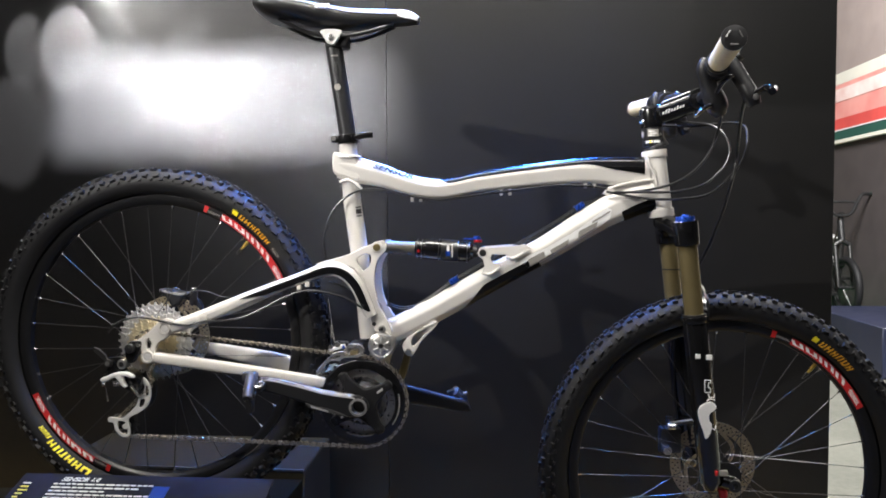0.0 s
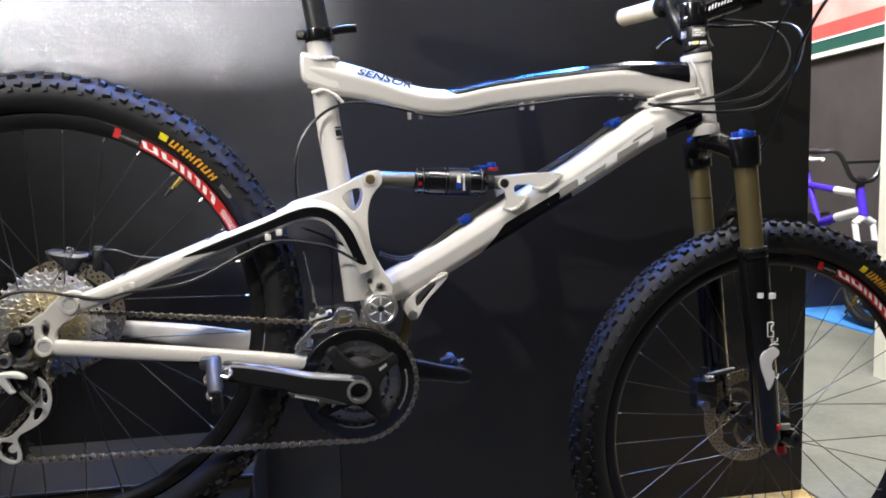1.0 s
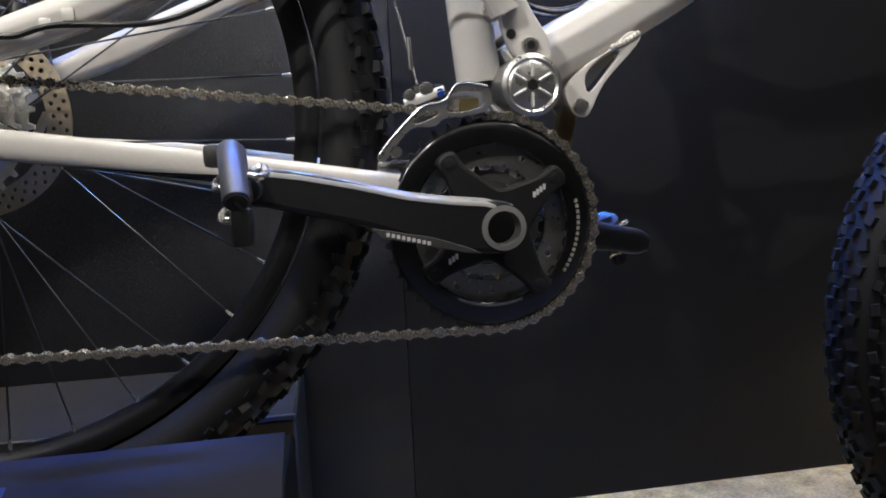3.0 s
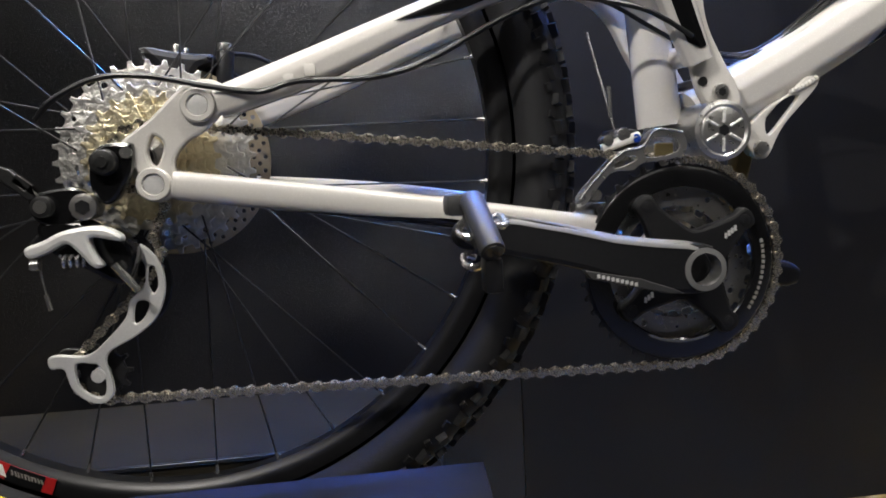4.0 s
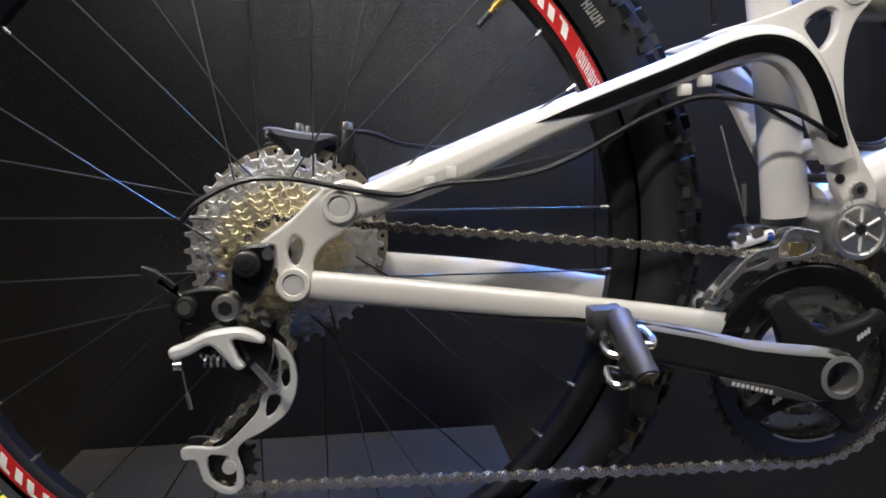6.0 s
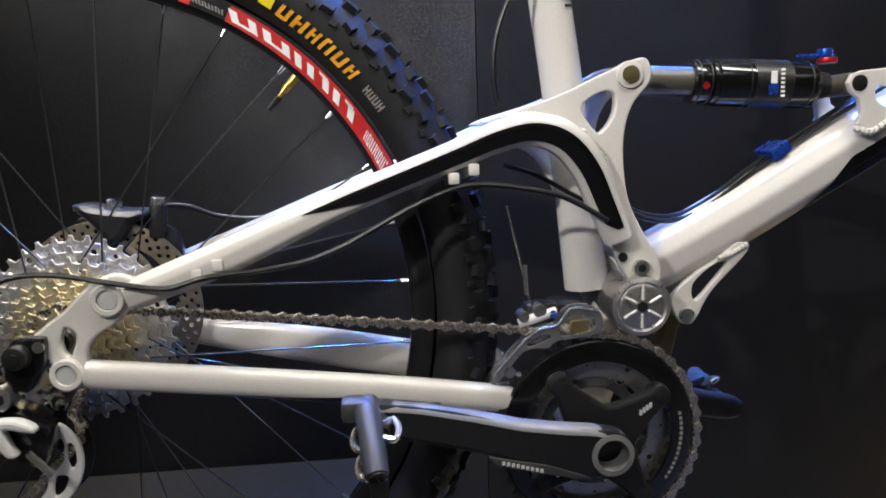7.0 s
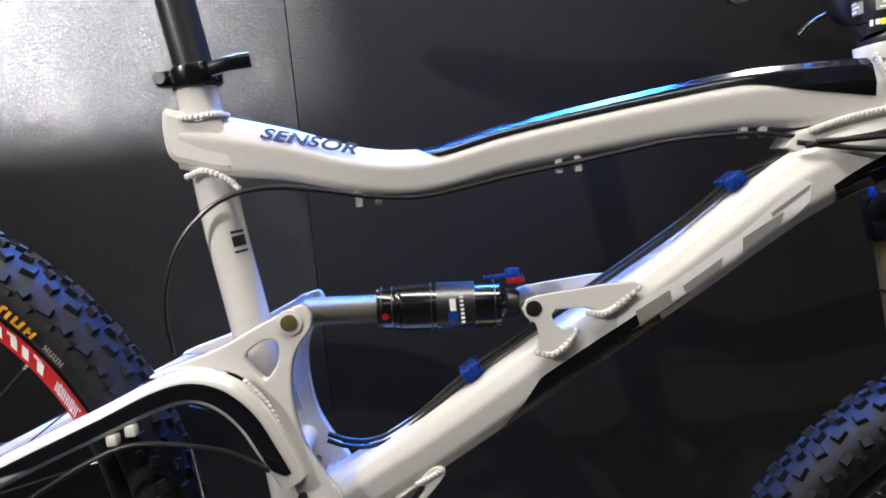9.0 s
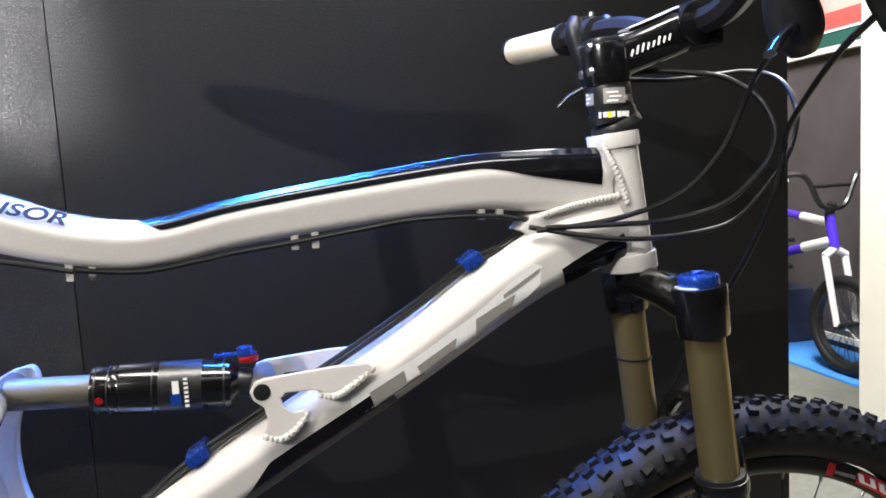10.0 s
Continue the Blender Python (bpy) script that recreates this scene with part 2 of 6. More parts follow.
def spline(pts, k):
    """k + 1 points along a Catmull-Rom curve through pts, tuples of any length."""
    p = [np.array(q, float) for q in pts]
    p = [2 * p[0] - p[1], *p, 2 * p[-1] - p[-2]]
    out = []
    n = len(p) - 3
    for i in range(k + 1):
        u = min(i / k * n, n - 1e-9)
        j = int(u)
        f = u - j
        a, b, c, d = p[j:j + 4]
        out.append(0.5 * (2 * b + (c - a) * f + (2 * a - 5 * b + 4 * c - d) * f * f + (3 * b - a - 3 * c + d) * f ** 3))
    return out


class Tube:
    """A shaped tube along rows of (x, y, z, half height, half width)."""

    def __init__(self, rows, power=2.4, samples=48, facets=None):
        self.rows, self.power, self.k, self.facets = spline(rows, samples), power, samples, facets

    def reach(self, th):
        """How far a faceted section reaches at an angle; facets are (across, up) corners of one half, top to bottom."""
        best = 9.0
        cs, sn = abs(math.cos(th)), math.sin(th)
        ring = [(0.0, self.facets[0][1])] + list(self.facets) + [(0.0, self.facets[-1][1])]
        for (x0, y0), (x1, y1) in zip(ring, ring[1:]):
            d = cs * (y1 - y0) - sn * (x1 - x0)
            if abs(d) > 1e-9:
                r = (x0 * (y1 - y0) - y0 * (x1 - x0)) / d
                if r > 0:
                    best = min(best, r)
        return best

    def at(self, s):
        u = max(0.0, min(1.0, s)) * self.k
        j = min(int(u), self.k - 1)
        f = u - j
        r = self.rows[j] * (1 - f) + self.rows[j + 1] * f
        i0, i1 = max(0, j - 1), min(self.k, j + 2)
        t = Vector((self.rows[i1] - self.rows[i0])[:3]).normalized()
        n = t.cross(Vector((0, 1, 0))).normalized()
        return Vector(r[:3]), n, n.cross(t), r[3], r[4]

    def point(self, s, th, off=0.0):
        c, n, b, h, w = self.at(s)
        if self.facets:
            r = sum(self.reach(th + radians(4 * i)) for i in (-1, 0, 1)) / 3
            return c + n * (h + off) * r * math.sin(th) + b * (w + off) * r * math.cos(th)
        e = 2 / self.power
        cs, sn = math.cos(th), math.sin(th)
        return c + n * (h + off) * math.copysign(abs(sn) ** e, sn) + b * (w + off) * math.copysign(abs(cs) ** e, cs)

    def body(self, seg=32, s0=0.0, s1=1.0):
        bm = bmesh.new()
        rings = [[bm.verts.new(self.point(s0 + (s1 - s0) * i / self.k, 2 * math.pi * j / seg)) for j in range(seg)] for i in range(self.k + 1)]
        for p, q in zip(rings, rings[1:]):
            for j in range(seg):
                bm.faces.new((p[j], q[j], q[(j + 1) % seg], p[(j + 1) % seg]))
        bm.faces.new(rings[0])
        bm.faces.new(rings[-1][::-1])
        return bm

    def patch(self, s0, s1, lo, hi, off=0.0006, ns=40, nt=8):
        """A thin skin on the tube between angles lo(u) and hi(u), u from 0 to 1."""
        bm = bmesh.new()
        rows = []
        for i in range(ns + 1):
            u = i / ns
            rows.append([bm.verts.new(self.point(s0 + (s1 - s0) * u, radians(lo(u) + (hi(u) - lo(u)) * j / nt), off)) for j in range(nt + 1)])
        for p, q in zip(rows, rows[1:]):
            for j in range(nt):
                bm.faces.new((p[j], q[j], q[j + 1], p[j + 1]))
        return bm


def from_curve(name, c):
    ob = bpy.data.objects.new(name, c)
    m = bpy.data.meshes.new_from_object(ob)
    bpy.data.objects.remove(ob)
    bpy.data.curves.remove(c)
    m.name = name
    m.materials.clear()
    return m


UPRIGHT = Matrix(((1, 0, 0, 0), (0, 0, -1, 0), (0, 1, 0, 0), (0, 0, 0, 1)))


def plate(outlines, y0, y1, bevel=0.0008):
    """A plate in the x, z plane from y0 to y1; the first outline is its edge, the others are holes."""
    c = bpy.data.curves.new("plate", "CURVE")
    c.dimensions, c.fill_mode, c.extrude, c.bevel_depth, c.bevel_resolution, c.offset = "2D", "BOTH", (y1 - y0) / 2 - bevel, bevel, 1, -bevel
    for o in outlines:
        s = c.splines.new("POLY")
        s.points.add(len(o) - 1)
        for q, (x, z) in zip(s.points, o):
            q.co = (x, z, 0, 1)
        s.use_cyclic_u = True
    m = from_curve("plate", c)
    m.transform(Matrix.Translation((0, (y0 + y1) / 2, 0)) @ UPRIGHT)
    return m


def rounded(pts, k=6):
    """A closed smooth outline through pts."""
    n = len(pts)
    out = []
    for i in range(n):
        a, b, c, d = (np.array(pts[(i + j - 1) % n], float) for j in range(4))
        for f in np.arange(k) / k:
            out.append(tuple(0.5 * (2 * b + (c - a) * f + (2 * a - 5 * b + 4 * c - d) * f * f + (3 * b - a - 3 * c + d) * f ** 3)))
    return out


def circle(cx, cz, r, k=24, turn=0.0):
    return [(cx + r * math.cos(2 * math.pi * i / k + turn), cz + r * math.sin(2 * math.pi * i / k + turn)) for i in range(k)]


def wire(pts, r, smooth=True):
    c = bpy.data.curves.new("wire", "CURVE")
    c.dimensions, c.bevel_depth, c.bevel_resolution, c.use_fill_caps = "3D", r, 2, True
    q = spline(pts, 10 * (len(pts) - 1)) if smooth else pts
    s = c.splines.new("POLY")
    s.points.add(len(q) - 1)
    for p, v in zip(s.points, q):
        p.co = (*v[:3], 1)
    return from_curve("wire", c)


def writing(text, size, m, shear=0.0, depth=0.0003, spacing=1.0, bold=0.0):
    c = bpy.data.curves.new("writing", "FONT")
    c.body, c.size, c.shear, c.extrude, c.space_character, c.align_x, c.align_y, c.offset = text, size, shear, depth, spacing, "CENTER", "CENTER", bold
    d = from_curve("writing", c)
    d.transform(m)
    return d


def arc_band(centre, r0, r1, a0, a1, y, thick=0.0006, k=24, slant=0.0):
    """A thin band on the side of a wheel between two angles in degrees; y is a number or a function of the radius."""
    bm = bmesh.new()
    rows = []
    m = 4 if callable(y) else 1
    for i in range(k + 1):
        a = radians(a0 + (a1 - a0) * i / k)
        row = []
        for j in range(m + 1):
            f = j / m
            r, q = r0 + (r1 - r0) * f, a + radians(slant) * f
            row.append(bm.verts.new((centre[0] + r * math.cos(q), y(r) if callable(y) else y, centre[2] + r * math.sin(q))))
        rows.append(row)
    for p, q in zip(rows, rows[1:]):
        for j in range(m):
            bm.faces.new((p[j], p[j + 1], q[j + 1], q[j]))
    ext = bmesh.ops.extrude_face_region(bm, geom=bm.faces[:])
    for v in (g for g in ext["geom"] if isinstance(g, bmesh.types.BMVert)):
        v.co.y -= thick
    return bm


def weld(pts, r, name, parent):
    """A ribbed weld bead along pts."""
    q = spline(pts, 40)
    length = sum(np.linalg.norm(np.array(b) - np.array(a)) for a, b in zip(q, q[1:]))
    n = max(4, int(length / (r * 1.1)))
    bm = bmesh.new()
    for p in spline(pts, n):
        bmesh.ops.create_icosphere(bm, subdivisions=1, radius=r, matrix=Matrix.Translation(p[:3]))
    return part(name, bm, PEARL, parent)

# ---- setting ----
WALL_Y, WALL_END, SEAM = 0.43, 1.005, -0.062
solid("floor", box((-6, -7, -0.06), (7, 7, 0.006), 0), FLOORMAT, "beige brown carpet tiles of the fair hall floor", kind="structure")
solid("wall_display_left", box((-4.0, WALL_Y, 0.0), (SEAM - 0.0002, WALL_Y + 0.05, 2.9), 0.0007), WALLPEBBLE, "black pebbled laminate sheet of the display wall", kind="structure")
solid("wall_display_right", box((SEAM + 0.0002, WALL_Y + 0.0006, 0.0), (WALL_END, WALL_Y + 0.05, 2.9), 0.0007), WALLSMOOTH, "smooth black sheet of the display wall", kind="structure")
solid("wall_display_back", box((-4.0, WALL_Y + 0.052, 0.0), (WALL_END - 0.004, WALL_Y + 0.16, 2.9), 0.0015), WALLSMOOTH, "dark back board of the display wall", kind="structure")
solid("ceiling", box((-6, -7, 4.4), (7, 7, 4.5), 0), HALLDARK, "dark hall ceiling", kind="structure")
solid("wall_hall_south", box((-6.1, -7.1, 0), (7.1, -7.0, 4.5), 0), HALLDARK, kind="structure")
solid("wall_hall_west", box((-6.1, -7, 0), (-6.0, 7, 4.5), 0), HALLDARK, kind="structure")
solid("wall_hall_east", box((7.0, -7, 0), (7.1, 7, 4.5), 0), HALLDARK, kind="structure")
solid("wall_hall_north", box((-6.1, 7.0, 0), (7.1, 7.1, 4.5), 0), HALLDARK, kind="structure")

# unseen wall washer added over the aisle: its flaps cut the beam to a bar of light high on the display wall
WASH = Vector((-0.48, -0.8, 2.3))
washer = thing("wall_washer", WASH + Vector((0, 0, 0.06)), "unseen wall washer lamp, flaps added to shape its beam", "lamp")
part("housing", merge(box((WASH[0] - 0.09, WASH[1] - 0.1, WASH[2] + 0.05), (WASH[0] + 0.09, WASH[1] + 0.06, WASH[2] + 0.075), 0.004), box((WASH[0] - 0.09, WASH[1] - 0.1, WASH[2] - 0.1), (WASH[0] + 0.09, WASH[1] - 0.085, WASH[2] + 0.05), 0.004)), GUNMETAL, washer)
F = 0.12 / (WALL_Y - WASH[1])
for x0, x1, z0, z1 in ((-1.9, 1.0, -5.0, 0.985), (-1.9, 1.0, 1.205, 2.6), (-1.9, -0.92, 0.985, 1.205), (0.06, 1.0, 0.985, 1.205), (-0.92, 0.06, 1.082, 1.104)):
    part("flap", box((WASH[0] + (x0 - WASH[0]) * F, WASH[1] + 0.12, WASH[2] + (z0 - WASH[2]) * F), (WASH[0] + (x1 - WASH[0]) * F, WASH[1] + 0.122, WASH[2] + (z1 - WASH[2]) * F), 0), GUNMETAL, washer)
part("hanger", rod(WASH + Vector((0, 0, 0.075)), WASH + Vector((0, 0, 2.1)), 0.006), GUNMETAL, washer)

# unseen lamps, added for soft fill and reflections
for x in (-2.2, 0.4, 3.0):
    lamp = thing("hall_fill_lamp", (x, -3.0, 3.2), "unseen long white lamp hung from the ceiling, lit, added as fill", "lamp", "long hall lamps")
    part("diffuser", box((x - 0.8, -3.25, 3.2), (x + 0.8, -2.75, 3.23), 0.01), HALLGLOW, lamp)
    part("housing", box((x - 0.82, -3.27, 3.232), (x + 0.82, -2.73, 3.3), 0.01), GUNMETAL, lamp)
    for dx in (-0.6, 0.6):
        part("hanger", rod((x + dx, -3.0, 3.3), (x + dx, -3.0, 4.4), 0.006), GUNMETAL, lamp)
solid("carpet_aisle", box((-5.9, -6.9, 0.0), (6.9, -0.16, 0.011), 0.002), HALLDARK, "dark grey aisle carpet laid over the floor", kind="structure")
solid("walkway", box((WALL_END + 0.004, -0.158, 0.0), (2.27, 6.9, 0.0115), 0.001), WALKWAY, "pale grey tiles of the walkway between the booths", kind="structure")

# plinth under the rear wheel
plinth = thing("display_plinth", (-0.5, 0.2, 0.0), "black display plinth holding up the rear wheel of the bicycle", "plinth")
PX0, PX1 = -0.79, -0.212
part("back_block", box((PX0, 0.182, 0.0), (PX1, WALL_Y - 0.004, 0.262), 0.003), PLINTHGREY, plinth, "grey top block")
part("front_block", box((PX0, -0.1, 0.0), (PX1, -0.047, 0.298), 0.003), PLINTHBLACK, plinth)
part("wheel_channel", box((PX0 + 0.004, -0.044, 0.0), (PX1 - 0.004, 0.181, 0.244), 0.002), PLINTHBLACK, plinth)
part("edge_strip", box((PX0, 0.176, 0.2625), (PX1, 0.182, 0.266), 0.0005), GUNMETAL, plinth)

# sloping sign lying on the front of the plinth
sign = thing("spec_sign", (-0.45, -0.1, 0.3), "dark blue specification sign with white lines lying on the plinth", "sign")
SIGN = Matrix.Translation((0, -0.047, 0.328)) @ Euler((radians(21), 0, 0)).to_matrix().to_4x4()
# board frame: x right, y up the slope, z out
def on_sign(bm):
    d = bm if isinstance(bm, bpy.types.Mesh) else to_mesh("sign", bm)
    d.transform(SIGN)
    return d
part("board", on_sign(box((-0.695, -0.2, -0.004), (-0.205, -0.001, 0.0), 0.001)), SIGNBLUE, sign)
part("flash", on_sign(to_mesh("flash", box((-0.425, -0.2, 0.0), (-0.395, -0.03, 0.0006), 0))), SIGNLIGHTBLUE, sign)
part("heading", on_sign(writing("SENSOR 1.0", 0.0145, Matrix.Translation((-0.575, -0.0175, 0.0006)), 0.2, bold=0.0003)), SIGNWHITE, sign)
rnd = random.Random(4)
ends = (-0.428, -0.445, -0.508, -0.421, -0.477, -0.52, -0.46, -0.43, -0.5, -0.44, -0.47, -0.43, -0.49, -0.45, -0.5)
for i, end in enumerate(ends):
    z = -0.0294 - 0.0093 * i
    for x0, x1, m in ((-0.622, end, SIGNWHITE), (-0.682, -0.682 + 0.012 + 0.012 * rnd.random(), SIGNWHITE if i == 0 else SIGNYELLOW)):
        x = x0
        while x < x1 - 0.006:
            w = min(x1 - x, rnd.uniform(0.006, 0.02))
            part("line", on_sign(box((x, z - 0.0016, 0.0), (x + w, z + 0.0016, 0.0008), 0)), m, sign)
            x += w + 0.003

# ---- the bicycle ----
bike = thing("mountain_bike", (0.1, 0.0, 0.0), "white full-suspension mountain bike with black stripes, rear wheel on a plinth", "bicycle")
RC, FC = Vector((-0.444, 0.0, 0.581)), Vector((0.621, 0.0, 0.345))
BB = Vector((-0.036, 0.0, 0.477))


TYRE_R, TYRE_H, TYRE_W = 0.306, 0.0262, 0.029


def wheel(c, name, label, phase, valve_angle):
    rim = part(name, lathe([(0.281, -0.0125), (0.2725, -0.0125), (0.2665, -0.010), (0.2625, -0.006), (0.2625, 0.006), (0.2665, 0.010), (0.2725, 0.0125), (0.281, 0.0125)], c, 144), RIMBLACK, bike, label)
    # tyre: carcass and tread
    prof = []
    for i in range(19):
        a = radians(-150 + 300 * i / 18)
        prof.append((TYRE_R + TYRE_H * math.cos(a), TYRE_W * math.sin(a)))
    part("tyre", lathe(prof, c, 144, False), RUBBER, rim, "black knobbly tyre")
    verts, faces = [], []
    rows = [(-0.0287, 0.006, 0.0055, 0.0028, 76), (-0.0262, 0.019, 0.0082, 0.0044, 52), (-0.0145, 0.0105, 0.0092, 0.0044, 22), (-0.0045, 0.009, 0.0068, 0.0046, 0), (0.0045, 0.009, 0.0068, 0.0046, 0), (0.0145, 0.0105, 0.0092, 0.0044, -22), (0.0262, 0.019, 0.0082, 0.0044, -52), (0.0287, 0.006, 0.0055, 0.0028, -76)]
    kr = random.Random(7)
    for j, (y, ln, wd, up, tilt) in enumerate(rows):
        edge = j in (1, 6)
        count = 92
        for i in range(count):
            a = 2 * math.pi * (i + 0.5 * (j % 2)) / count
            skew = (0.25 if i % 2 else -0.2) * (1 if y < 0 else -1)
            base_r = TYRE_R + TYRE_H * math.sqrt(max(0.0, 1 - (min(abs(y), 0.0285) / TYRE_W) ** 2))
            lng = (0.0095 if i % 2 else 0.012) if edge else ln * (1.0 if i % 2 else 1.2)
            k = len(verts)
            t = Vector((-math.sin(a), 0, math.cos(a)))
            out = Vector((math.cos(a), 0, math.sin(a)))
            side = Vector((0, 1, 0))
            nrm = (out * math.cos(radians(tilt)) - side * math.sin(radians(tilt))).normalized()
            across = t.cross(nrm)
            p0 = c + out * base_r + side * y
            u, v = (t + across * skew).normalized(), (across - t * skew).normalized()
            hgt = up * kr.uniform(0.9, 1.1)
            for top in (0, 1):
                f = 0.82 if top else 1.0
                for sx, sy in ((-1, -1), (1, -1), (1, 1), (-1, 1)):
                    verts.append(p0 + u * sx * lng / 2 * f + v * sy * wd / 2 * f + nrm * (hgt if top else -0.0025))
            faces += [(k + 4, k + 5, k + 6, k + 7), (k, k + 1, k + 5, k + 4), (k + 1, k + 2, k + 6, k + 5), (k + 2, k + 3, k + 7, k + 6), (k + 3, k, k + 4, k + 7)]
    d = bpy.data.meshes.new("tread")
    d.from_pydata(verts, [], faces)
    tagged(part("tread", d, RUBBER, rim, angle=20), kind="stuff")
    # hub
    part("hub", disc_turn([(0.0, -0.062), (0.009, -0.062), (0.009, -0.034), (0.027, -0.033), (0.027, -0.029), (0.015, -0.025), (0.013, 0.0), (0.015, 0.025), (0.027, 0.029), (0.027, 0.033), (0.009, 0.036), (0.009, 0.062), (0.0, 0.062)], c), SATIN, rim)
    # spokes with bright nipples
    shaft = rod((0, 0, 0), (0, 0, 1), 0.00075, seg=6)
    shaft_mesh = finish(to_mesh("spoke", shaft), GUNMETAL)
    nip = finish(to_mesh("nipple", rod((0, 0, -0.008), (0, 0, 0), 0.0014, 0.0021, seg=8)), STEEL)
    for k in range(32):
        a = radians(phase + 11.25 * k)
        sgn = -1 if k % 2 else 1
        h = a + radians(-66 if (k // 2) % 2 else 66)
        p = c + Vector((0.0245 * math.cos(h), 0.031 * sgn, 0.0245 * math.sin(h)))
        q = c + Vector((0.2635 * math.cos(a), 0.002 * sgn, 0.2635 * math.sin(a)))
        turn = (q - p).to_track_quat("Z", "Y").to_matrix().to_4x4()
        s = put(new("spoke", shaft_mesh), rim)
        s.matrix_basis = Matrix.Translation(p) @ turn @ Matrix.Diagonal((1, 1, (q - p).length, 1))
        s = put(new("nipple", nip), rim)
        s.matrix_basis = Matrix.Translation(q) @ turn
    # valve
    va = radians(valve_angle)
    o = Vector((math.cos(va), 0, math.sin(va)))
    part("valve", merge(rod(c + o * 0.264, c + o * 0.247, 0.0032, seg=10), rod(c + o * 0.249, c + o * 0.236, 0.0022, seg=10)), GOLD, rim, "brass valve")
    part("valve_cap", rod(c + o * 0.2415, c + o * 0.228, 0.0035, 0.002, seg=10), SATIN, rim)
    # brake disc with holes
    holes = []
    for k in range(40):
        a = 2 * math.pi * k / 40
        for r, off in ((0.0755, 0), (0.0705, 0.5), (0.0655, 0)):
            b = a + off * 2 * math.pi / 40
            holes.append(circle(c[0] + r * math.cos(b), c[2] + r * math.sin(b), 0.0021, 6))
    part("brake_disc", plate([circle(c[0], c[2], 0.080, 96), circle(c[0], c[2], 0.0605, 64), *holes], 0.0455, 0.0475, 0.0002), DISCSTEEL, rim, "drilled steel brake disc")
    for k in range(5):
        a = 2 * math.pi * k / 5
        part("disc_arm", Tube([(c[0] + q * math.cos(a + w), c[1] + 0.0465, c[2] + q * math.sin(a + w), 0.0036, 0.0011) for q, w in ((0.021, 0.0), (0.036, 0.28), (0.05, 0.75), (0.0612, 1.3))], 3.0, 16).body(10), DISCSTEEL, rim)
    part("disc_carrier", lathe([(0.017, 0.0455), (0.0235, 0.0455), (0.0235, 0.0475), (0.017, 0.0475)], c, 30), GUNMETAL, rim)
    return rim


def glyphs(c, r0, r1, a0, a1, widths, y, mat, rim, name, slant):
    """Blocks in place of a printed name along a tyre or rim."""
    total = sum(widths) + 0.28 * (len(widths) - 1)
    a = a0
    rr = random.Random(len(widths))
    dr = r1 - r0
    for w in widths:
        da = (a1 - a0) * w / total
        lo, hi = r0 + dr * rr.uniform(0, 0.08), r1 - dr * rr.uniform(0, 0.08)
        if w < 0.5:
            strokes = [(0.0, 1.0, lo, hi)]
        else:
            t = 0.3
            mid = rr.choice((0.0, 0.39, 0.78))
            strokes = [(0.0, t, lo, hi), (1 - t, 1.0, lo, hi), (t, 1 - t, lo + dr * mid, lo + dr * (mid + 0.22))]
        bands = [arc_band(c, p, q, a + da * u, a + da * v, y, k=3, slant=slant * (q - p) / dr) for u, v, p, q in strokes]
        part(name, merge(*bands), mat, rim)
        a += da + (a1 - a0) * 0.28 / total


rear = wheel(RC, "rear_wheel", "rear wheel with black rim and red white rim stickers", 4.7, 47.0)
front = wheel(FC, "front_wheel", "front wheel with black rim and red white rim stickers", 2.0, 50.0)


def stickers(c, rim, s, r=(0.2668, 0.2795)):
    """One red and white rim sticker, its first end at angle s, running on by 45 degrees."""
    y = -0.0131
    part("rim_sticker", arc_band(c, r[0], r[1], s, s + 45, y, k=40), REDSTICKER, rim, "red rim sticker")
    glyphs(c, r[0] + 0.002, r[1] - 0.003, s + 1.5, s + 7.5, (0.8, 0.7, 0.8, 0.9, 0.3, 0.7, 0.7), y - 0.0005, WHITESTICKER, rim, "sticker_print", 1.0)
    glyphs(c, r[0] + 0.0022, r[1] - 0.0022, s + 10.5, s + 36, (1.3, 1.2, 0.35, 1.3, 1.2), y - 0.0005, WHITESTICKER, rim, "sticker_print", 1.5)
    part("rim_sticker_dark", arc_band(c, r[0], r[1], s + 37.2, s + 43.2, y - 0.0004, k=10), RIMBLACK, rim)
    glyphs(c, r[0] + 0.003, r[1] - 0.006, s + 37.6, s + 42.8, (0.9, 0.9, 0.9, 0.9, 0.9), y - 0.0009, GREYSTICKER, rim, "sticker_print", 0.5)


def sidewall(r):
    return -TYRE_W * math.sqrt(max(0.05, 1 - ((r - TYRE_R) / TYRE_H) ** 2)) - 0.0004


stickers(RC, rear, 203.3)
stickers(RC, rear, 24.0)
stickers(FC, front, 27.0)
glyphs(RC, 0.287, 0.2935, 216.0, 221.5, (0.8, 0.7, 0.7, 0.4), sidewall, YELLOWPRINT, rear, "tyre_print", -0.3)
glyphs(RC, 0.2875, 0.2985, 222.6, 242.5, (0.8, 0.35, 0.9, 0.9, 0.9, 1.2), sidewall, YELLOWPRINT, rear, "tyre_print", -0.5)
glyphs(RC, 0.289, 0.3, 40, 54.5, (0.7, 0.8, 0.8, 0.7, 0.9, 0.8), sidewall, ORANGEPRINT, rear, "tyre_print", -0.5)
part("tyre_print", arc_band(RC, 0.291, 0.3, 55.3, 57.5, sidewall, k=8), YELLOWPRINT, rear)
glyphs(RC, 0.291, 0.298, 33.5, 37.5, (1, 1, 1, 1), sidewall, GREYSTICKER, rear, "tyre_print", 0)
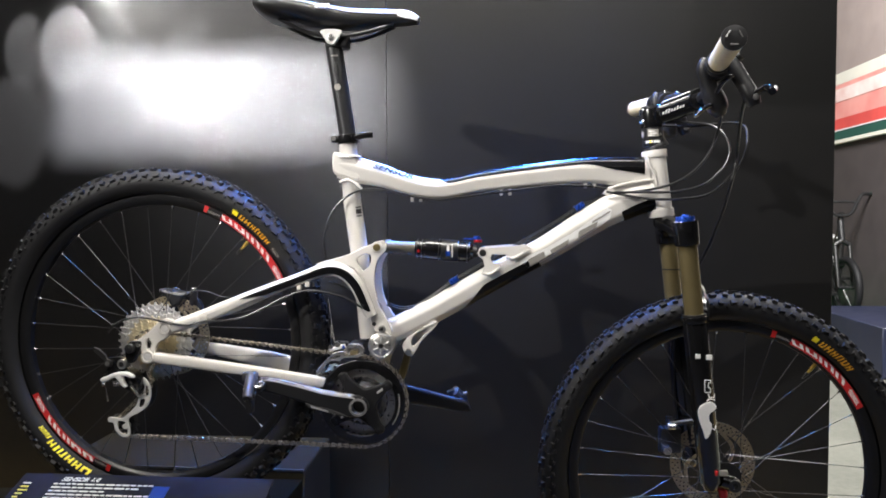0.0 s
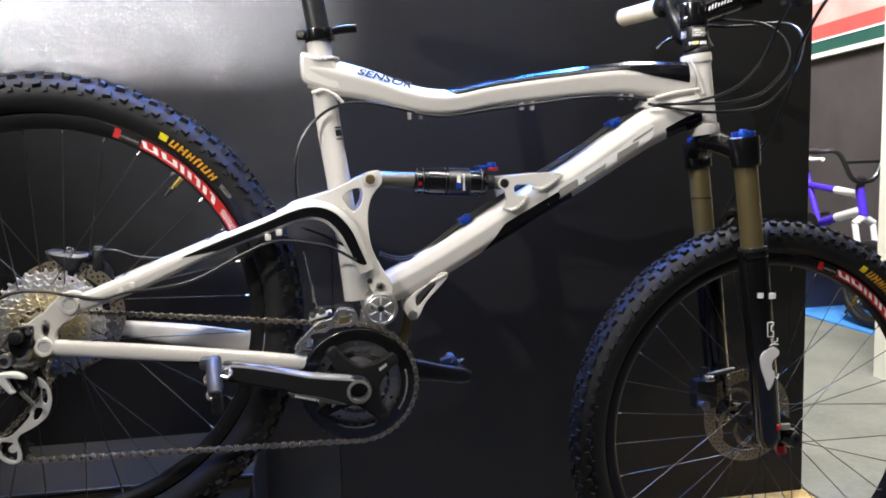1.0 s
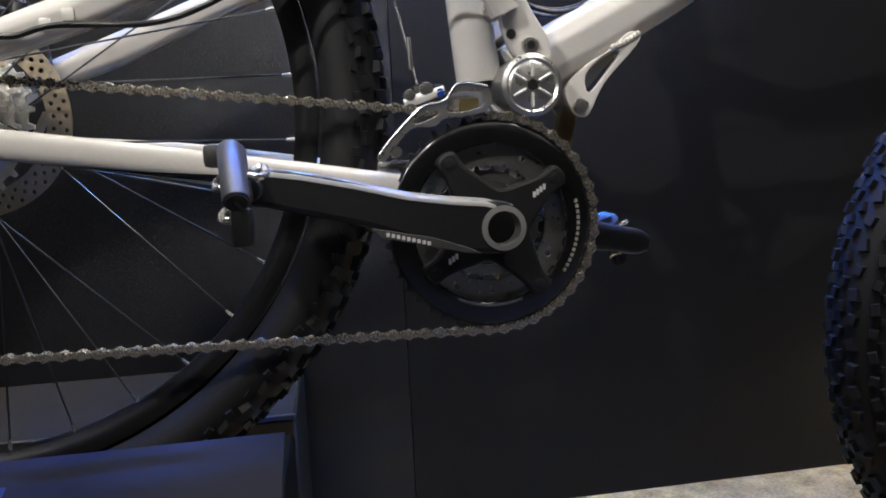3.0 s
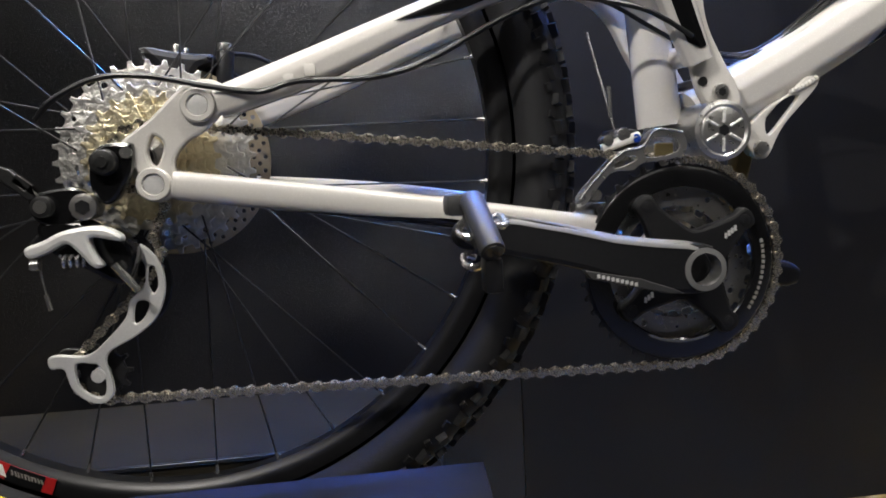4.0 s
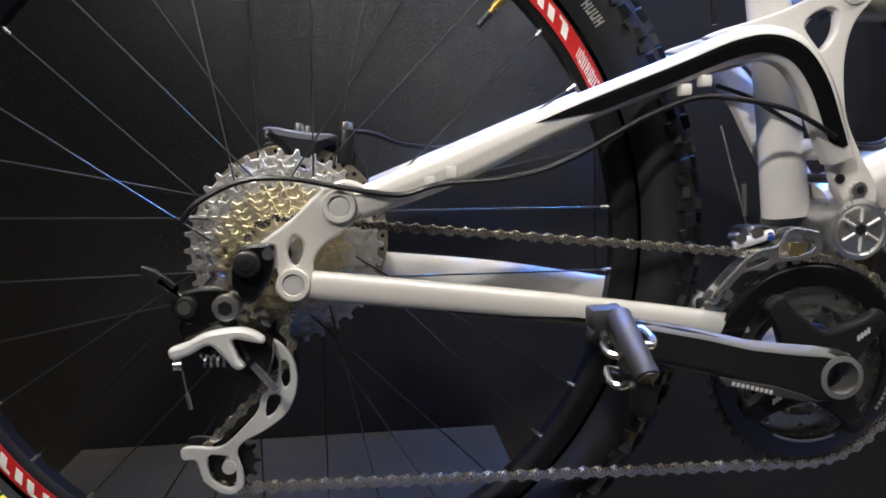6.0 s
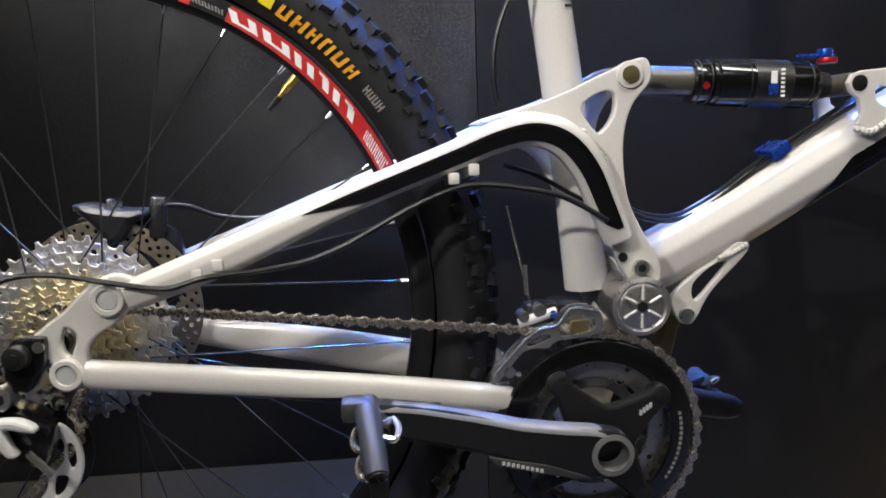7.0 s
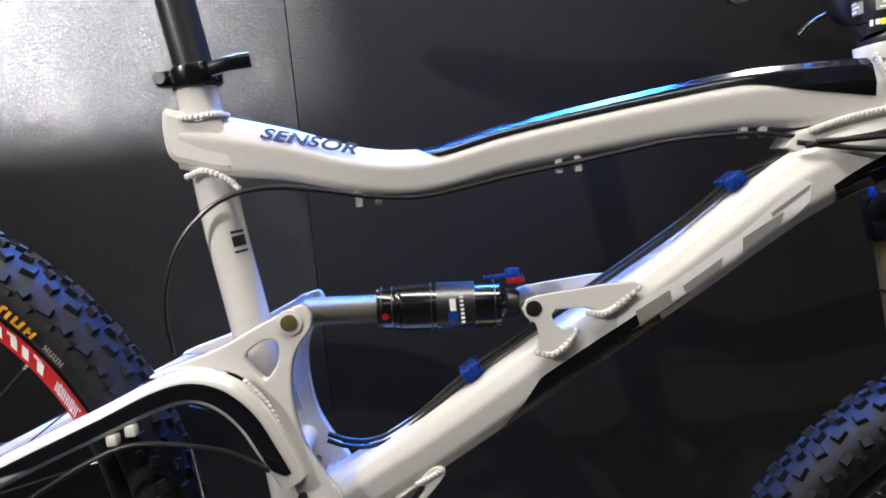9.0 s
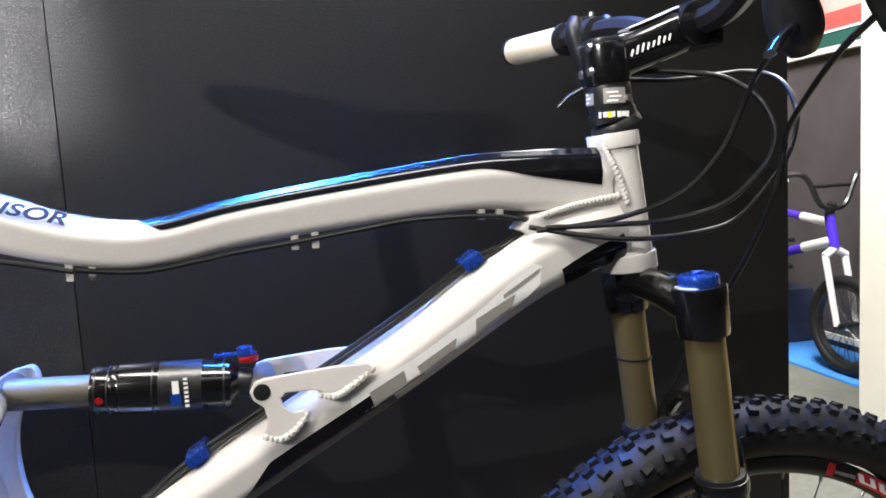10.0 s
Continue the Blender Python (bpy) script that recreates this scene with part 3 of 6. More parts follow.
glyphs(FC, 0.289, 0.3, 42, 56.0, (0.7, 0.8, 0.8, 0.7, 0.9, 0.8), sidewall, ORANGEPRINT, front, "tyre_print", -0.5)
part("tyre_print", arc_band(FC, 0.291, 0.3, 57, 59, sidewall, k=8), YELLOWPRINT, front)

# -- main frame --
top = Tube([(-0.083, 0, 0.914, 0.0225, 0.0185), (-0.055, 0, 0.9075, 0.0245, 0.0195), (0.0, 0, 0.8948, 0.0212, 0.0195), (0.045, 0, 0.880, 0.0188, 0.0195), (0.088, 0, 0.8715, 0.0184, 0.019), (0.126, 0, 0.8725, 0.0182, 0.019), (0.18, 0, 0.8828, 0.019, 0.019), (0.272, 0, 0.8938, 0.0206, 0.019), (0.366, 0, 0.9022, 0.023, 0.0195), (0.42, 0, 0.901, 0.026, 0.0195), (0.49, 0, 0.899, 0.027, 0.0185)], 3.8, 72, [(0.42, 1.0), (0.82, 0.72), (1.06, 0.22), (0.86, -0.78), (0.6, -1.0)])
frame_part = part("main_frame", top.body(72), PEARL, bike, "pearl white aluminium frame", 60)
part("top_tube_stripe", top.patch(0.44, 0.985, lambda u: 103 + 12 * min(1, u / 0.4), lambda u: 104 + 50 * min(1, u / 0.1) ** 0.7 + 115 * max(0, u - 0.68), 0.0008, 120, 40), STRIPE, frame_part, "gloss black stripe")
down = Tube([(-0.004, 0, 0.596, 0.022, 0.024), (0.03, 0, 0.611, 0.0232, 0.024), (0.1, 0, 0.6465, 0.0237, 0.0245), (0.2, 0, 0.7035, 0.0241, 0.026), (0.3, 0, 0.758, 0.0235, 0.027), (0.4, 0, 0.820, 0.027, 0.0275), (0.45, 0, 0.843, 0.0285, 0.026), (0.5, 0, 0.857, 0.0265, 0.0225)], 3.6, 72, [(0.4, 1.0), (0.78, 0.78), (1.04, 0.25), (0.96, -0.55), (0.6, -1.0)])
part("down_tube", down.body(72), PEARL, frame_part)
part("down_tube_stripe", down.patch(0.31, 0.546, lambda u: 265, lambda u: 265 - 78 * min(1, u / 0.42), 0.0008, 80, 44), STRIPE, frame_part, "gloss black stripe")
part("down_tube_stripe", down.patch(0.80, 0.985, lambda u: 265, lambda u: 202 - 14 * u, 0.0008, 60, 44), STRIPE, frame_part, "gloss black stripe")
# big plain badge shapes: grey blocks with white edges


def skin(tube, quad, off, nu=14, nv=6):
    """A thin four-sided sticker, corners in x and z, laid on the near side of a tube."""
    a, b, c, d = (np.array(q) for q in quad)
    bm = bmesh.new()
    rows = []
    for i in range(nu + 1):
        u = i / nu
        line = []
        for j in range(nv + 1):
            v = j / nv
            p = (a * (1 - u) + b * u) * (1 - v) + (d * (1 - u) + c * u) * v
            near = min(range(401), key=lambda k: (tube.rows[min(tube.k, k * tube.k // 400)][0] - p[0]) ** 2 + (tube.rows[min(tube.k, k * tube.k // 400)][2] - p[1]) ** 2) / 400
            o, n, _, h, w = tube.at(near)
            q = Vector((p[0], 0, p[1])) - o
            ups = [f[1] for f in tube.facets][::-1]
            line.append(bm.verts.new((p[0], -(w * float(np.interp(q.dot(n) / h, ups, [f[0] for f in tube.facets][::-1])) + off), p[1])))
        rows.append(line)
    for p, q in zip(rows, rows[1:]):
        for j in range(nv):
            bm.faces.new((p[j], p[j + 1], q[j + 1], q[j]))
    return bm


BADGE = (
    ((0.269, 0.74), (0.298, 0.755), (0.3, 0.745), (0.273, 0.7265)),
    ((0.273, 0.727), (0.3, 0.745), (0.316, 0.7525), (0.315, 0.749)),
    ((0.309, 0.757), (0.343, 0.777), (0.341, 0.766), (0.312, 0.75)),
    ((0.36, 0.791), (0.395, 0.809), (0.391, 0.797), (0.36, 0.7785)),
    ((0.384, 0.809), (0.417, 0.829), (0.416, 0.8255), (0.385, 0.806)),
)
edge_up = [(0.254, 0.7382), (0.269, 0.7467), (0.3039, 0.7622), (0.3592, 0.7948), (0.4109, 0.8338), (0.4194, 0.830)]
edge_low = [(0.2535, 0.7183), (0.2651, 0.7200), (0.3147, 0.7475), (0.3535, 0.7700), (0.3989, 0.7996), (0.4168, 0.8145)]
for i in range(5):
    part("badge_edge", skin(down, (edge_up[i], edge_up[i + 1], edge_low[i + 1], edge_low[i]), 0.0006), WHITESTICKER, frame_part)
for q in BADGE:
    part("badge_block", skin(down, q, 0.0013), GREYSTICKER, frame_part)
seat_tube = Tube([(-0.03, 0, 0.59, 0.019, 0.02), (-0.04, 0, 0.68, 0.0175, 0.0175), (-0.051, 0, 0.77, 0.0172, 0.0172), (-0.0615, 0, 0.85, 0.0172, 0.0172), (-0.0693, 0, 0.957, 0.0172, 0.0172)][::1], 2.0, 40)
part("seat_tube", seat_tube.body(32), PEARL, frame_part)
part("size_label", merge(*[seat_tube.patch(a, b, lambda u: 205, lambda u: 245, 0.0006, 4, 8) for a, b in ((0.655, 0.662), (0.672, 0.70), (0.706, 0.713))]), SATIN, frame_part)
part("seat_lug", plate([rounded([(-0.0955, 0.938), (-0.083, 0.939), (-0.07, 0.932), (-0.05, 0.934), (-0.042, 0.905), (-0.043, 0.885), (-0.075, 0.892), (-0.0945, 0.903)])], -0.019, 0.019, 0.006), PEARL, frame_part)
part("head_tube", merge(rod((0.4985, 0, 0.9365), (0.5135, 0, 0.8185), 0.0205, seg=40), rod((0.4985, 0, 0.938), (0.5, 0, 0.925), 0.0228, seg=40, bevel=0.001), rod((0.5118, 0, 0.832), (0.5137, 0, 0.817), 0.0232, seg=40, bevel=0.001)), PEARL, frame_part)
part("head_gusset", plate([[(0.415, 0.872), (0.49, 0.885), (0.50, 0.852), (0.43, 0.845), (0.405, 0.86)]], -0.017, 0.017, 0.003), PEARL, frame_part)
weld([(0.482, -0.017, 0.926), (0.487, -0.022, 0.912), (0.495, -0.022, 0.895), (0.5, -0.022, 0.878)], 0.0032, "weld_bead", frame_part)
weld([(0.425, -0.02, 0.872), (0.455, -0.021, 0.879), (0.492, -0.021, 0.884)], 0.003, "weld_bead", frame_part)
weld([(-0.08, -0.019, 0.885), (-0.066, -0.0205, 0.888), (-0.05, -0.02, 0.881), (-0.041, -0.018, 0.872)], 0.003, "weld_bead", frame_part)
weld([(-0.092, -0.008, 0.936), (-0.075, -0.02, 0.931), (-0.052, -0.02, 0.932), (-0.044, -0.012, 0.931)], 0.003, "weld_bead", frame_part)
text = writing("SENSOR", 0.0185, Matrix.Translation((0.0195, -0.0187, 0.9035)) @ Euler((0, radians(15.5), 0)).to_matrix().to_4x4() @ Euler((radians(-22), 0, 0)).to_matrix().to_4x4() @ UPRIGHT @ Matrix.Diagonal((1.12, 0.72, 1, 1)), 0.25, 0.0004, 1.05, 0.0005)
part("model_word", text, NAVYPRINT, frame_part, "dark blue word")
for i, (x, z) in enumerate(((0.062, 0.858), (0.228, 0.869), (0.382, 0.882))):
    for dx in (-0.008, 0.008):
        part("cable_guide", box((x + dx - 0.003, -0.0125, z - 0.0115), (x + dx + 0.003, -0.004, z + 0.015), 0.0015, 2), PEARL, frame_part)
# shock mount on the down tube, both sides
mount = [(0.1769, 0.7524), (0.1804, 0.7595), (0.1878, 0.7618), (0.2151, 0.7638), (0.2439, 0.7657), (0.2697, 0.7654), (0.2729, 0.7622), (0.2661, 0.7566), (0.2539, 0.7488), (0.2432, 0.7428), (0.2335, 0.746), (0.2266, 0.7488), (0.2037, 0.7493), (0.1999, 0.7455), (0.2018, 0.7381), (0.2079, 0.7331), (0.2165, 0.7335), (0.2181, 0.729), (0.2095, 0.7199), (0.1995, 0.7147), (0.1903, 0.7149), (0.1864, 0.7191), (0.1893, 0.728), (0.1865, 0.7398), (0.1791, 0.7458)]
for y in (-1, 1):
    part("shock_mount", plate([mount, circle(0.1862, 0.752, 0.0035, 12)], min(y * 0.0335, y * 0.0275), max(y * 0.0335, y * 0.0275), 0.001), PEARL, frame_part)
weld([(0.231, -0.031, 0.744), (0.243, -0.0325, 0.7425), (0.256, -0.0325, 0.749), (0.272, -0.031, 0.760)], 0.0036, "weld_bead", frame_part)
weld([(0.187, -0.031, 0.7155), (0.198, -0.0325, 0.713), (0.210, -0.0325, 0.7195), (0.2185, -0.031, 0.7295)], 0.0036, "weld_bead", frame_part)
# gusset under the down tube and the bronze link
part("lower_gusset", plate([rounded([(0.036, 0.581), (0.041, 0.562), (0.05, 0.5575), (0.057, 0.562), (0.07, 0.585), (0.101, 0.618), (0.092, 0.625), (0.076, 0.612), (0.055, 0.6)], 5), rounded([(0.0565, 0.5775), (0.0745, 0.5965), (0.084, 0.6095), (0.071, 0.607), (0.054, 0.592)], 4)], -0.024, -0.017, 0.001), PEARL, frame_part)
part("lower_gusset", plate([rounded([(0.036, 0.581), (0.041, 0.562), (0.05, 0.5575), (0.057, 0.562), (0.07, 0.585), (0.101, 0.618), (0.092, 0.625), (0.076, 0.612), (0.055, 0.6)], 5)], 0.017, 0.024, 0.001), PEARL, frame_part)
weld([(0.077, -0.024, 0.613), (0.088, -0.024, 0.617), (0.099, -0.024, 0.623)], 0.0028, "weld_bead", frame_part)
part("gusset_bolt", merge(rod((0.0478, -0.0285, 0.5665), (0.0478, 0.0285, 0.5665), 0.0062, seg=20, bevel=0.001), rod((0.0478, -0.0292, 0.5665), (0.0478, -0.0288, 0.5665), 0.003, seg=6)), CAPALLOY, frame_part)
part("link_strut", plate([rounded([(0.041, 0.568), (0.052, 0.568), (0.047, 0.545), (0.04, 0.518), (0.03, 0.505), (0.024, 0.515), (0.033, 0.545)], 5)], -0.009, 0.009, 0.002), BRONZE, frame_part, "bronze anodised link")

# -- rear swingarm --
def side_y(x):
    return 0.056 + 0.014 * max(0.0, min(1.0, (-x - 0.12) / 0.27))
SS = [(-0.3865, 0.6155, 0.0105), (-0.372, 0.6205, 0.0115), (-0.314, 0.6415, 0.0128), (-0.235, 0.6745, 0.0108), (-0.153, 0.7045, 0.0108), (-0.112, 0.7195, 0.0118), (-0.085, 0.7235, 0.0125), (-0.062, 0.7155, 0.0135), (-0.043, 0.694, 0.0135), (-0.0295, 0.664, 0.0125), (-0.018, 0.637, 0.0105)]
swing = None
for sgn in (-1, 1):
    stay = Tube([(x, sgn * (side_y(x) if x < -0.06 else 0.056 - 0.2 * (x + 0.06)), z, h, 0.0105) for x, z, h in SS], 3.0, 60, [(0.45, 1.0), (0.95, 0.6), (1.05, 0.1), (0.9, -0.65), (0.55, -1.0)])
    if swing is None:
        swing = part("swingarm", stay.body(56), PEARL, bike, "pearl white rear swingarm", 60)
        part("stay_stripe", stay.patch(0.27, 0.965, lambda u: 163 - 6 * u, lambda u: 163 + 52 * min(1, u / 0.08, (1.02 - u) / 0.06), 0.0008, 90, 30), GLOSSBLACK, swing, "gloss black stripe")
    else:
        part("seat_stay", stay.body(56), PEARL, swing)
    deep = 1.0 if sgn < 0 else 1.55
    chain_stay = Tube([(-0.4205, sgn * 0.072, 0.5605, 0.0098, 0.0085), (-0.4, sgn * 0.071, 0.557, 0.0105, 0.0085), (-0.28, sgn * 0.058, 0.5385, 0.0108 * deep, 0.0085), (-0.18, sgn * 0.046, 0.5215, 0.0112 * deep, 0.009), (-0.1, sgn * 0.04, 0.508, 0.0105 * deep, 0.009)], 2.8, 40)
    stay_part = part("chain_stay", chain_stay.body(28), PEARL, swing)
    if sgn < 0:
        part("stay_stripe", chain_stay.patch(0.35, 0.8, lambda u: 250, lambda u: 250 - 55 * min(1, u / 0.6), 0.0007, 30, 6), GLOSSBLACK, swing, "gloss black stripe")
    drop = rounded([(-0.3765, 0.6215), (-0.391, 0.6325), (-0.409, 0.6275), (-0.432, 0.607), (-0.457, 0.5885), (-0.455, 0.58), (-0.4435, 0.5695), (-0.4455, 0.557), (-0.436, 0.5495), (-0.424, 0.5505), (-0.4165, 0.560), (-0.418, 0.576), (-0.409, 0.589), (-0.392, 0.6)], 5)
    slot = rounded([(-0.431, 0.595), (-0.4245, 0.589), (-0.429, 0.5755), (-0.4335, 0.576), (-0.4355, 0.585)], 4)
    a, b = sorted((sgn * 0.0665, sgn * 0.076))
    part("dropout", plate([drop, slot], a, b, 0.0022), PEARL, swing)
    for x, z in ((-0.399, 0.6145), (-0.4325, 0.5615)):
        part("pivot_bolt", merge(rod((x, sgn * 0.0655, z), (x, sgn * 0.0775, z), 0.0098, seg=28, bevel=0.0012), lathe([(0.0118, -0.0655), (0.0118, -0.079), (0.0108, -0.0798), (0.0078, -0.0798), (0.0072, -0.0785)] if sgn < 0 else [(0.0118, 0.0655), (0.0118, 0.079), (0.0072, 0.079)], (x, 0, z), 32, False)), PEARL, swing)
        part("bolt_cap", rod((x, sgn * 0.0776, z), (x, sgn * 0.0783, z), 0.007, seg=24, bevel=0.0003), SILVER, swing, "silver bolt head")
    # upright link plate
    link = rounded([(0.0, 0.7755), (0.0085, 0.7705), (0.0085, 0.7575), (-0.004, 0.742), (-0.0105, 0.725), (-0.0125, 0.7), (-0.0085, 0.668), (0.004, 0.64), (0.0165, 0.618), (0.017, 0.6), (-0.002, 0.598), (-0.014, 0.612), (-0.021, 0.637), (-0.023, 0.668), (-0.03, 0.698), (-0.046, 0.72), (-0.07, 0.7305), (-0.116, 0.729), (-0.118, 0.7335), (-0.066, 0.7485), (-0.03, 0.764)], 5)
    hole = rounded([(-0.0455, 0.7395), (-0.03, 0.7505), (-0.0195, 0.748), (-0.0205, 0.733), (-0.03, 0.7205), (-0.036, 0.723)], 5)
    a, b = sorted((sgn * 0.034, sgn * 0.045))
    part("link_plate", plate([link, hole], a, b, 0.0016), PEARL, swing)
    part("shock_bolt", merge(rod((-0.0075, sgn * 0.033, 0.763), (-0.0075, sgn * 0.047, 0.763), 0.0105, seg=28, bevel=0.0015)), PEARL, swing)
    part("bolt_cap", merge(rod((-0.0075, sgn * 0.0472, 0.763), (-0.0075, sgn * 0.048, 0.763), 0.0068, seg=24, bevel=0.0003), rod((-0.0075, sgn * 0.0482, 0.763), (-0.0075, sgn * 0.0486, 0.763), 0.0032, seg=6)), BRONZE, swing)
weld([(-0.046, -0.05, 0.7205), (-0.031, -0.051, 0.7), (-0.022, -0.05, 0.672), (-0.0195, -0.05, 0.652)], 0.0033, "weld_bead", swing)
weld([(-0.108, -0.046, 0.7335), (-0.085, -0.05, 0.735), (-0.062, -0.05, 0.7285)], 0.0028, "weld_bead", swing)
for x, z, w, r in ((-0.085, 0.722, 0.056, 0.011), (-0.108, 0.5215, 0.04, 0.009), (-0.02, 0.645, 0.05, 0.009)):
    part("stay_bridge", rod((x, -w, z), (x, w, z), r), PEARL, swing)
for x, z in ((-0.1405, 0.693), (-0.3285, 0.6325)):
    for dx in (-0.0075, 0.0075):
        y = -side_y(x) - 0.006
        part("cable_guide", box((x + dx - 0.0042, y - 0.006, z + dx * 0.4 - 0.0045), (x + dx + 0.0042, y + 0.004, z + dx * 0.4 + 0.0045), 0.0022, 2), PEARL, swing)
# main pivot
pivot = part("main_pivot", disc_turn([(0.0, -0.0535), (0.0165, -0.0535), (0.0185, -0.0522), (0.0205, -0.0535), (0.0238, -0.052), (0.0245, -0.048), (0.0245, 0.048), (0.0238, 0.052), (0.0, 0.0535)], (0, 0, 0.582), 48), CAPALLOY, bike, "silver pivot cap with six ribs")
for k in range(6):
    a = math.pi * k / 3 + 0.5
    part("rib", rod((0.006 * math.cos(a), -0.0538, 0.582 + 0.006 * math.sin(a)), (0.017 * math.cos(a), -0.0538, 0.582 + 0.017 * math.sin(a)), 0.0013, seg=8), SILVER, pivot)
part("socket", rod((0, -0.0539, 0.582), (0, -0.0535, 0.582), 0.0046, seg=6), SATIN, pivot)
part("pivot_pinch_bolt", merge(rod((0.001, -0.0495, 0.6125), (0.001, 0.0495, 0.6125), 0.0066, seg=20, bevel=0.001)), CAPALLOY, pivot)
part("bolt_socket", rod((0.001, -0.0499, 0.6125), (0.001, -0.0493, 0.6125), 0.0034, seg=6), SATIN, pivot)
part("pivot_slot_bolt", rod((-0.0135, -0.0465, 0.6215), (-0.0135, 0.0465, 0.6215), 0.0038, seg=16), GUNMETAL, pivot)
part("bottom_bracket", merge(rod((BB[0], -0.036, BB[2]), (BB[0], 0.036, BB[2]), 0.0235, seg=32), rod((BB[0], 0, BB[2]), (0, 0, 0.582), 0.021, seg=24)), PEARL, pivot)

# -- rear shock --
AX = (Vector((0.1862, 0, 0.752)) - Vector((-0.0075, 0, 0.763))).normalized()
S0 = Vector((-0.0075, 0, 0.763))
shock = part("rear_shock", merge(rod(S0 + AX * 0.086, S0 + AX * 0.17, 0.0197, seg=40, bevel=0.002), rod(S0 + AX * 0.169, S0 + AX * 0.1755, 0.018, 0.0135, seg=36, bevel=0.001)), GLOSSBLACK, bike, "black air shock absorber with blue lever")
part("air_sleeve", merge(rod(S0 + AX * 0.066, S0 + AX * 0.0815, 0.0178, seg=40, bevel=0.002), rod(S0 + AX * 0.0815, S0 + AX * 0.086, 0.0188, seg=40, bevel=0.001)), GLOSSBLACK, shock)
for d, q in ((0.0695, 0.0181), (0.0785, 0.0181), (0.111, 0.02), (0.164, 0.02)):
    part("sleeve_ring", rod(S0 + AX * d, S0 + AX * (d + 0.0011), q, seg=40), GUNMETAL, shock)
part("eyelet_body", merge(rod(S0 + AX * 0.174, S0 + AX * 0.186, 0.0125, 0.0105, seg=28, bevel=0.001)), SATIN, shock)
part("shaft", rod(S0 + AX * 0.006, S0 + AX * 0.068, 0.0122, seg=36), PEWTER, shock, "grey anodised shaft")
for e, w in ((S0, 0.0335), (Vector((0.1862, 0, 0.752)), 0.026)):
    part("eyelet", rod(e - Vector((0, w, 0)), e + Vector((0, w, 0)), 0.0092, seg=24), PEWTER, shock)
part("mount_bolt", merge(rod((0.1862, -0.0345, 0.752), (0.1862, 0.0345, 0.752), 0.0066, seg=24, bevel=0.0008), rod((0.1862, -0.0349, 0.752), (0.1862, -0.0345, 0.752), 0.003, seg=6)), GUNMETAL, shock)
lab = S0 + AX * 0.131
part("shock_label", rod(S0 + AX * 0.116, S0 + AX * 0.148, 0.0199, seg=40), GUNMETAL, shock, "smoky label")
part("label_mark", box((lab[0] - 0.006, -0.0205, lab[2] - 0.010), (lab[0] + 0.002, -0.0199, lab[2] - 0.001), 0), BLUEANO, shock)
part("label_mark", merge(box((lab[0] - 0.004, -0.0206, lab[2] - 0.001), (lab[0] + 0.001, -0.0200, lab[2] + 0.009), 0), *[box((lab[0] + 0.0045, -0.0206, lab[2] - 0.012 + 0.0035 * i), (lab[0] + 0.0075, -0.0198, lab[2] - 0.0102 + 0.0035 * i), 0) for i in range(7)]), WHITESTICKER, shock)
part("collar_mark", rod(S0 + AX * 0.0735 + Vector((0, -0.0166, -0.004)), S0 + AX * 0.0735 + Vector((0, -0.0178, -0.004)), 0.003, seg=12), REDANO, shock)
part("lever", merge(box((0.150, -0.006, 0.7755), (0.183, -0.001, 0.7785), 0.0012, 2), rod((0.1745, -0.004, 0.7755), (0.1745, -0.004, 0.7825), 0.0062, seg=16, bevel=0.001)), BLUEANO, shock, "blue lever")
part("dial", rod((0.1765, -0.004, 0.7705), (0.1765, -0.004, 0.7752), 0.0078, seg=20, bevel=0.001), REDANO, shock, "red dial")

# -- fork --
FA = Vector((0.030, 0, -0.285)).normalized()
FT = Vector((0.5345, 0, 0.806))
fork = None
for sgn in (-1, 1):
    o = FT + Vector((0, sgn * 0.065, 0))
    low = merge(rod(o + FA * 0.166, o + FA * 0.46, 0.0212, 0.0195, seg=32, bevel=0.002), rod(o + FA * 0.164, o + FA * 0.176, 0.0228, seg=32, bevel=0.002), rod(o + FA * 0.455, o + FA * 0.475, 0.0185, 0.012, seg=24, bevel=0.003), rod(Vector((0.6, sgn * 0.065, 0.352)), FC + Vector((0, sgn * 0.065, 0)), 0.013, 0.015, seg=20))
    if fork is None:
        fork = part("suspension_fork", low, GLOSSBLACK, bike, "black suspension fork with bronze stanchions")
    else:
        part("lower_leg", low, GLOSSBLACK, fork)
    part("stanchion", rod(o + FA * 0.005, o + FA * 0.18, 0.0163, seg=36), BRONZE, fork, "bronze anodised stanchion")
    part("dust_seal", rod(o + FA * 0.1605, o + FA * 0.166, 0.0205, seg=32, bevel=0.001), SATIN, fork)
    part("crown_end", merge(rod(o + FA * -0.003, o + FA * 0.04, 0.0225, 0.021, seg=32, bevel=0.003)), GLOSSBLACK, fork)
    part("axle_end", rod(FC + Vector((0, sgn * 0.078, 0)), FC + Vector((0, sgn * 0.066, 0)), 0.011, 0.014, seg=20, bevel=0.002), SATIN if sgn < 0 else SILVER, fork)
part("crown", merge(box((0.506, -0.03, 0.792), (0.534, 0.03, 0.815), 0.005, 2), rod((0.521, -0.025, 0.803), (0.5355, -0.06, 0.793), 0.0165, seg=20), rod((0.521, 0.025, 0.803), (0.5355, 0.06, 0.793), 0.0165, seg=20), *[Tube([(0.512, 0, 0.806, 0.013, 0.017), (0.522, sg * 0.03, 0.802, 0.016, 0.0175), (0.535, sg * 0.062, 0.79, 0.0185, 0.02)], 2.4, 16).body(20) for sg in (-1, 1)]), GLOSSBLACK, fork)
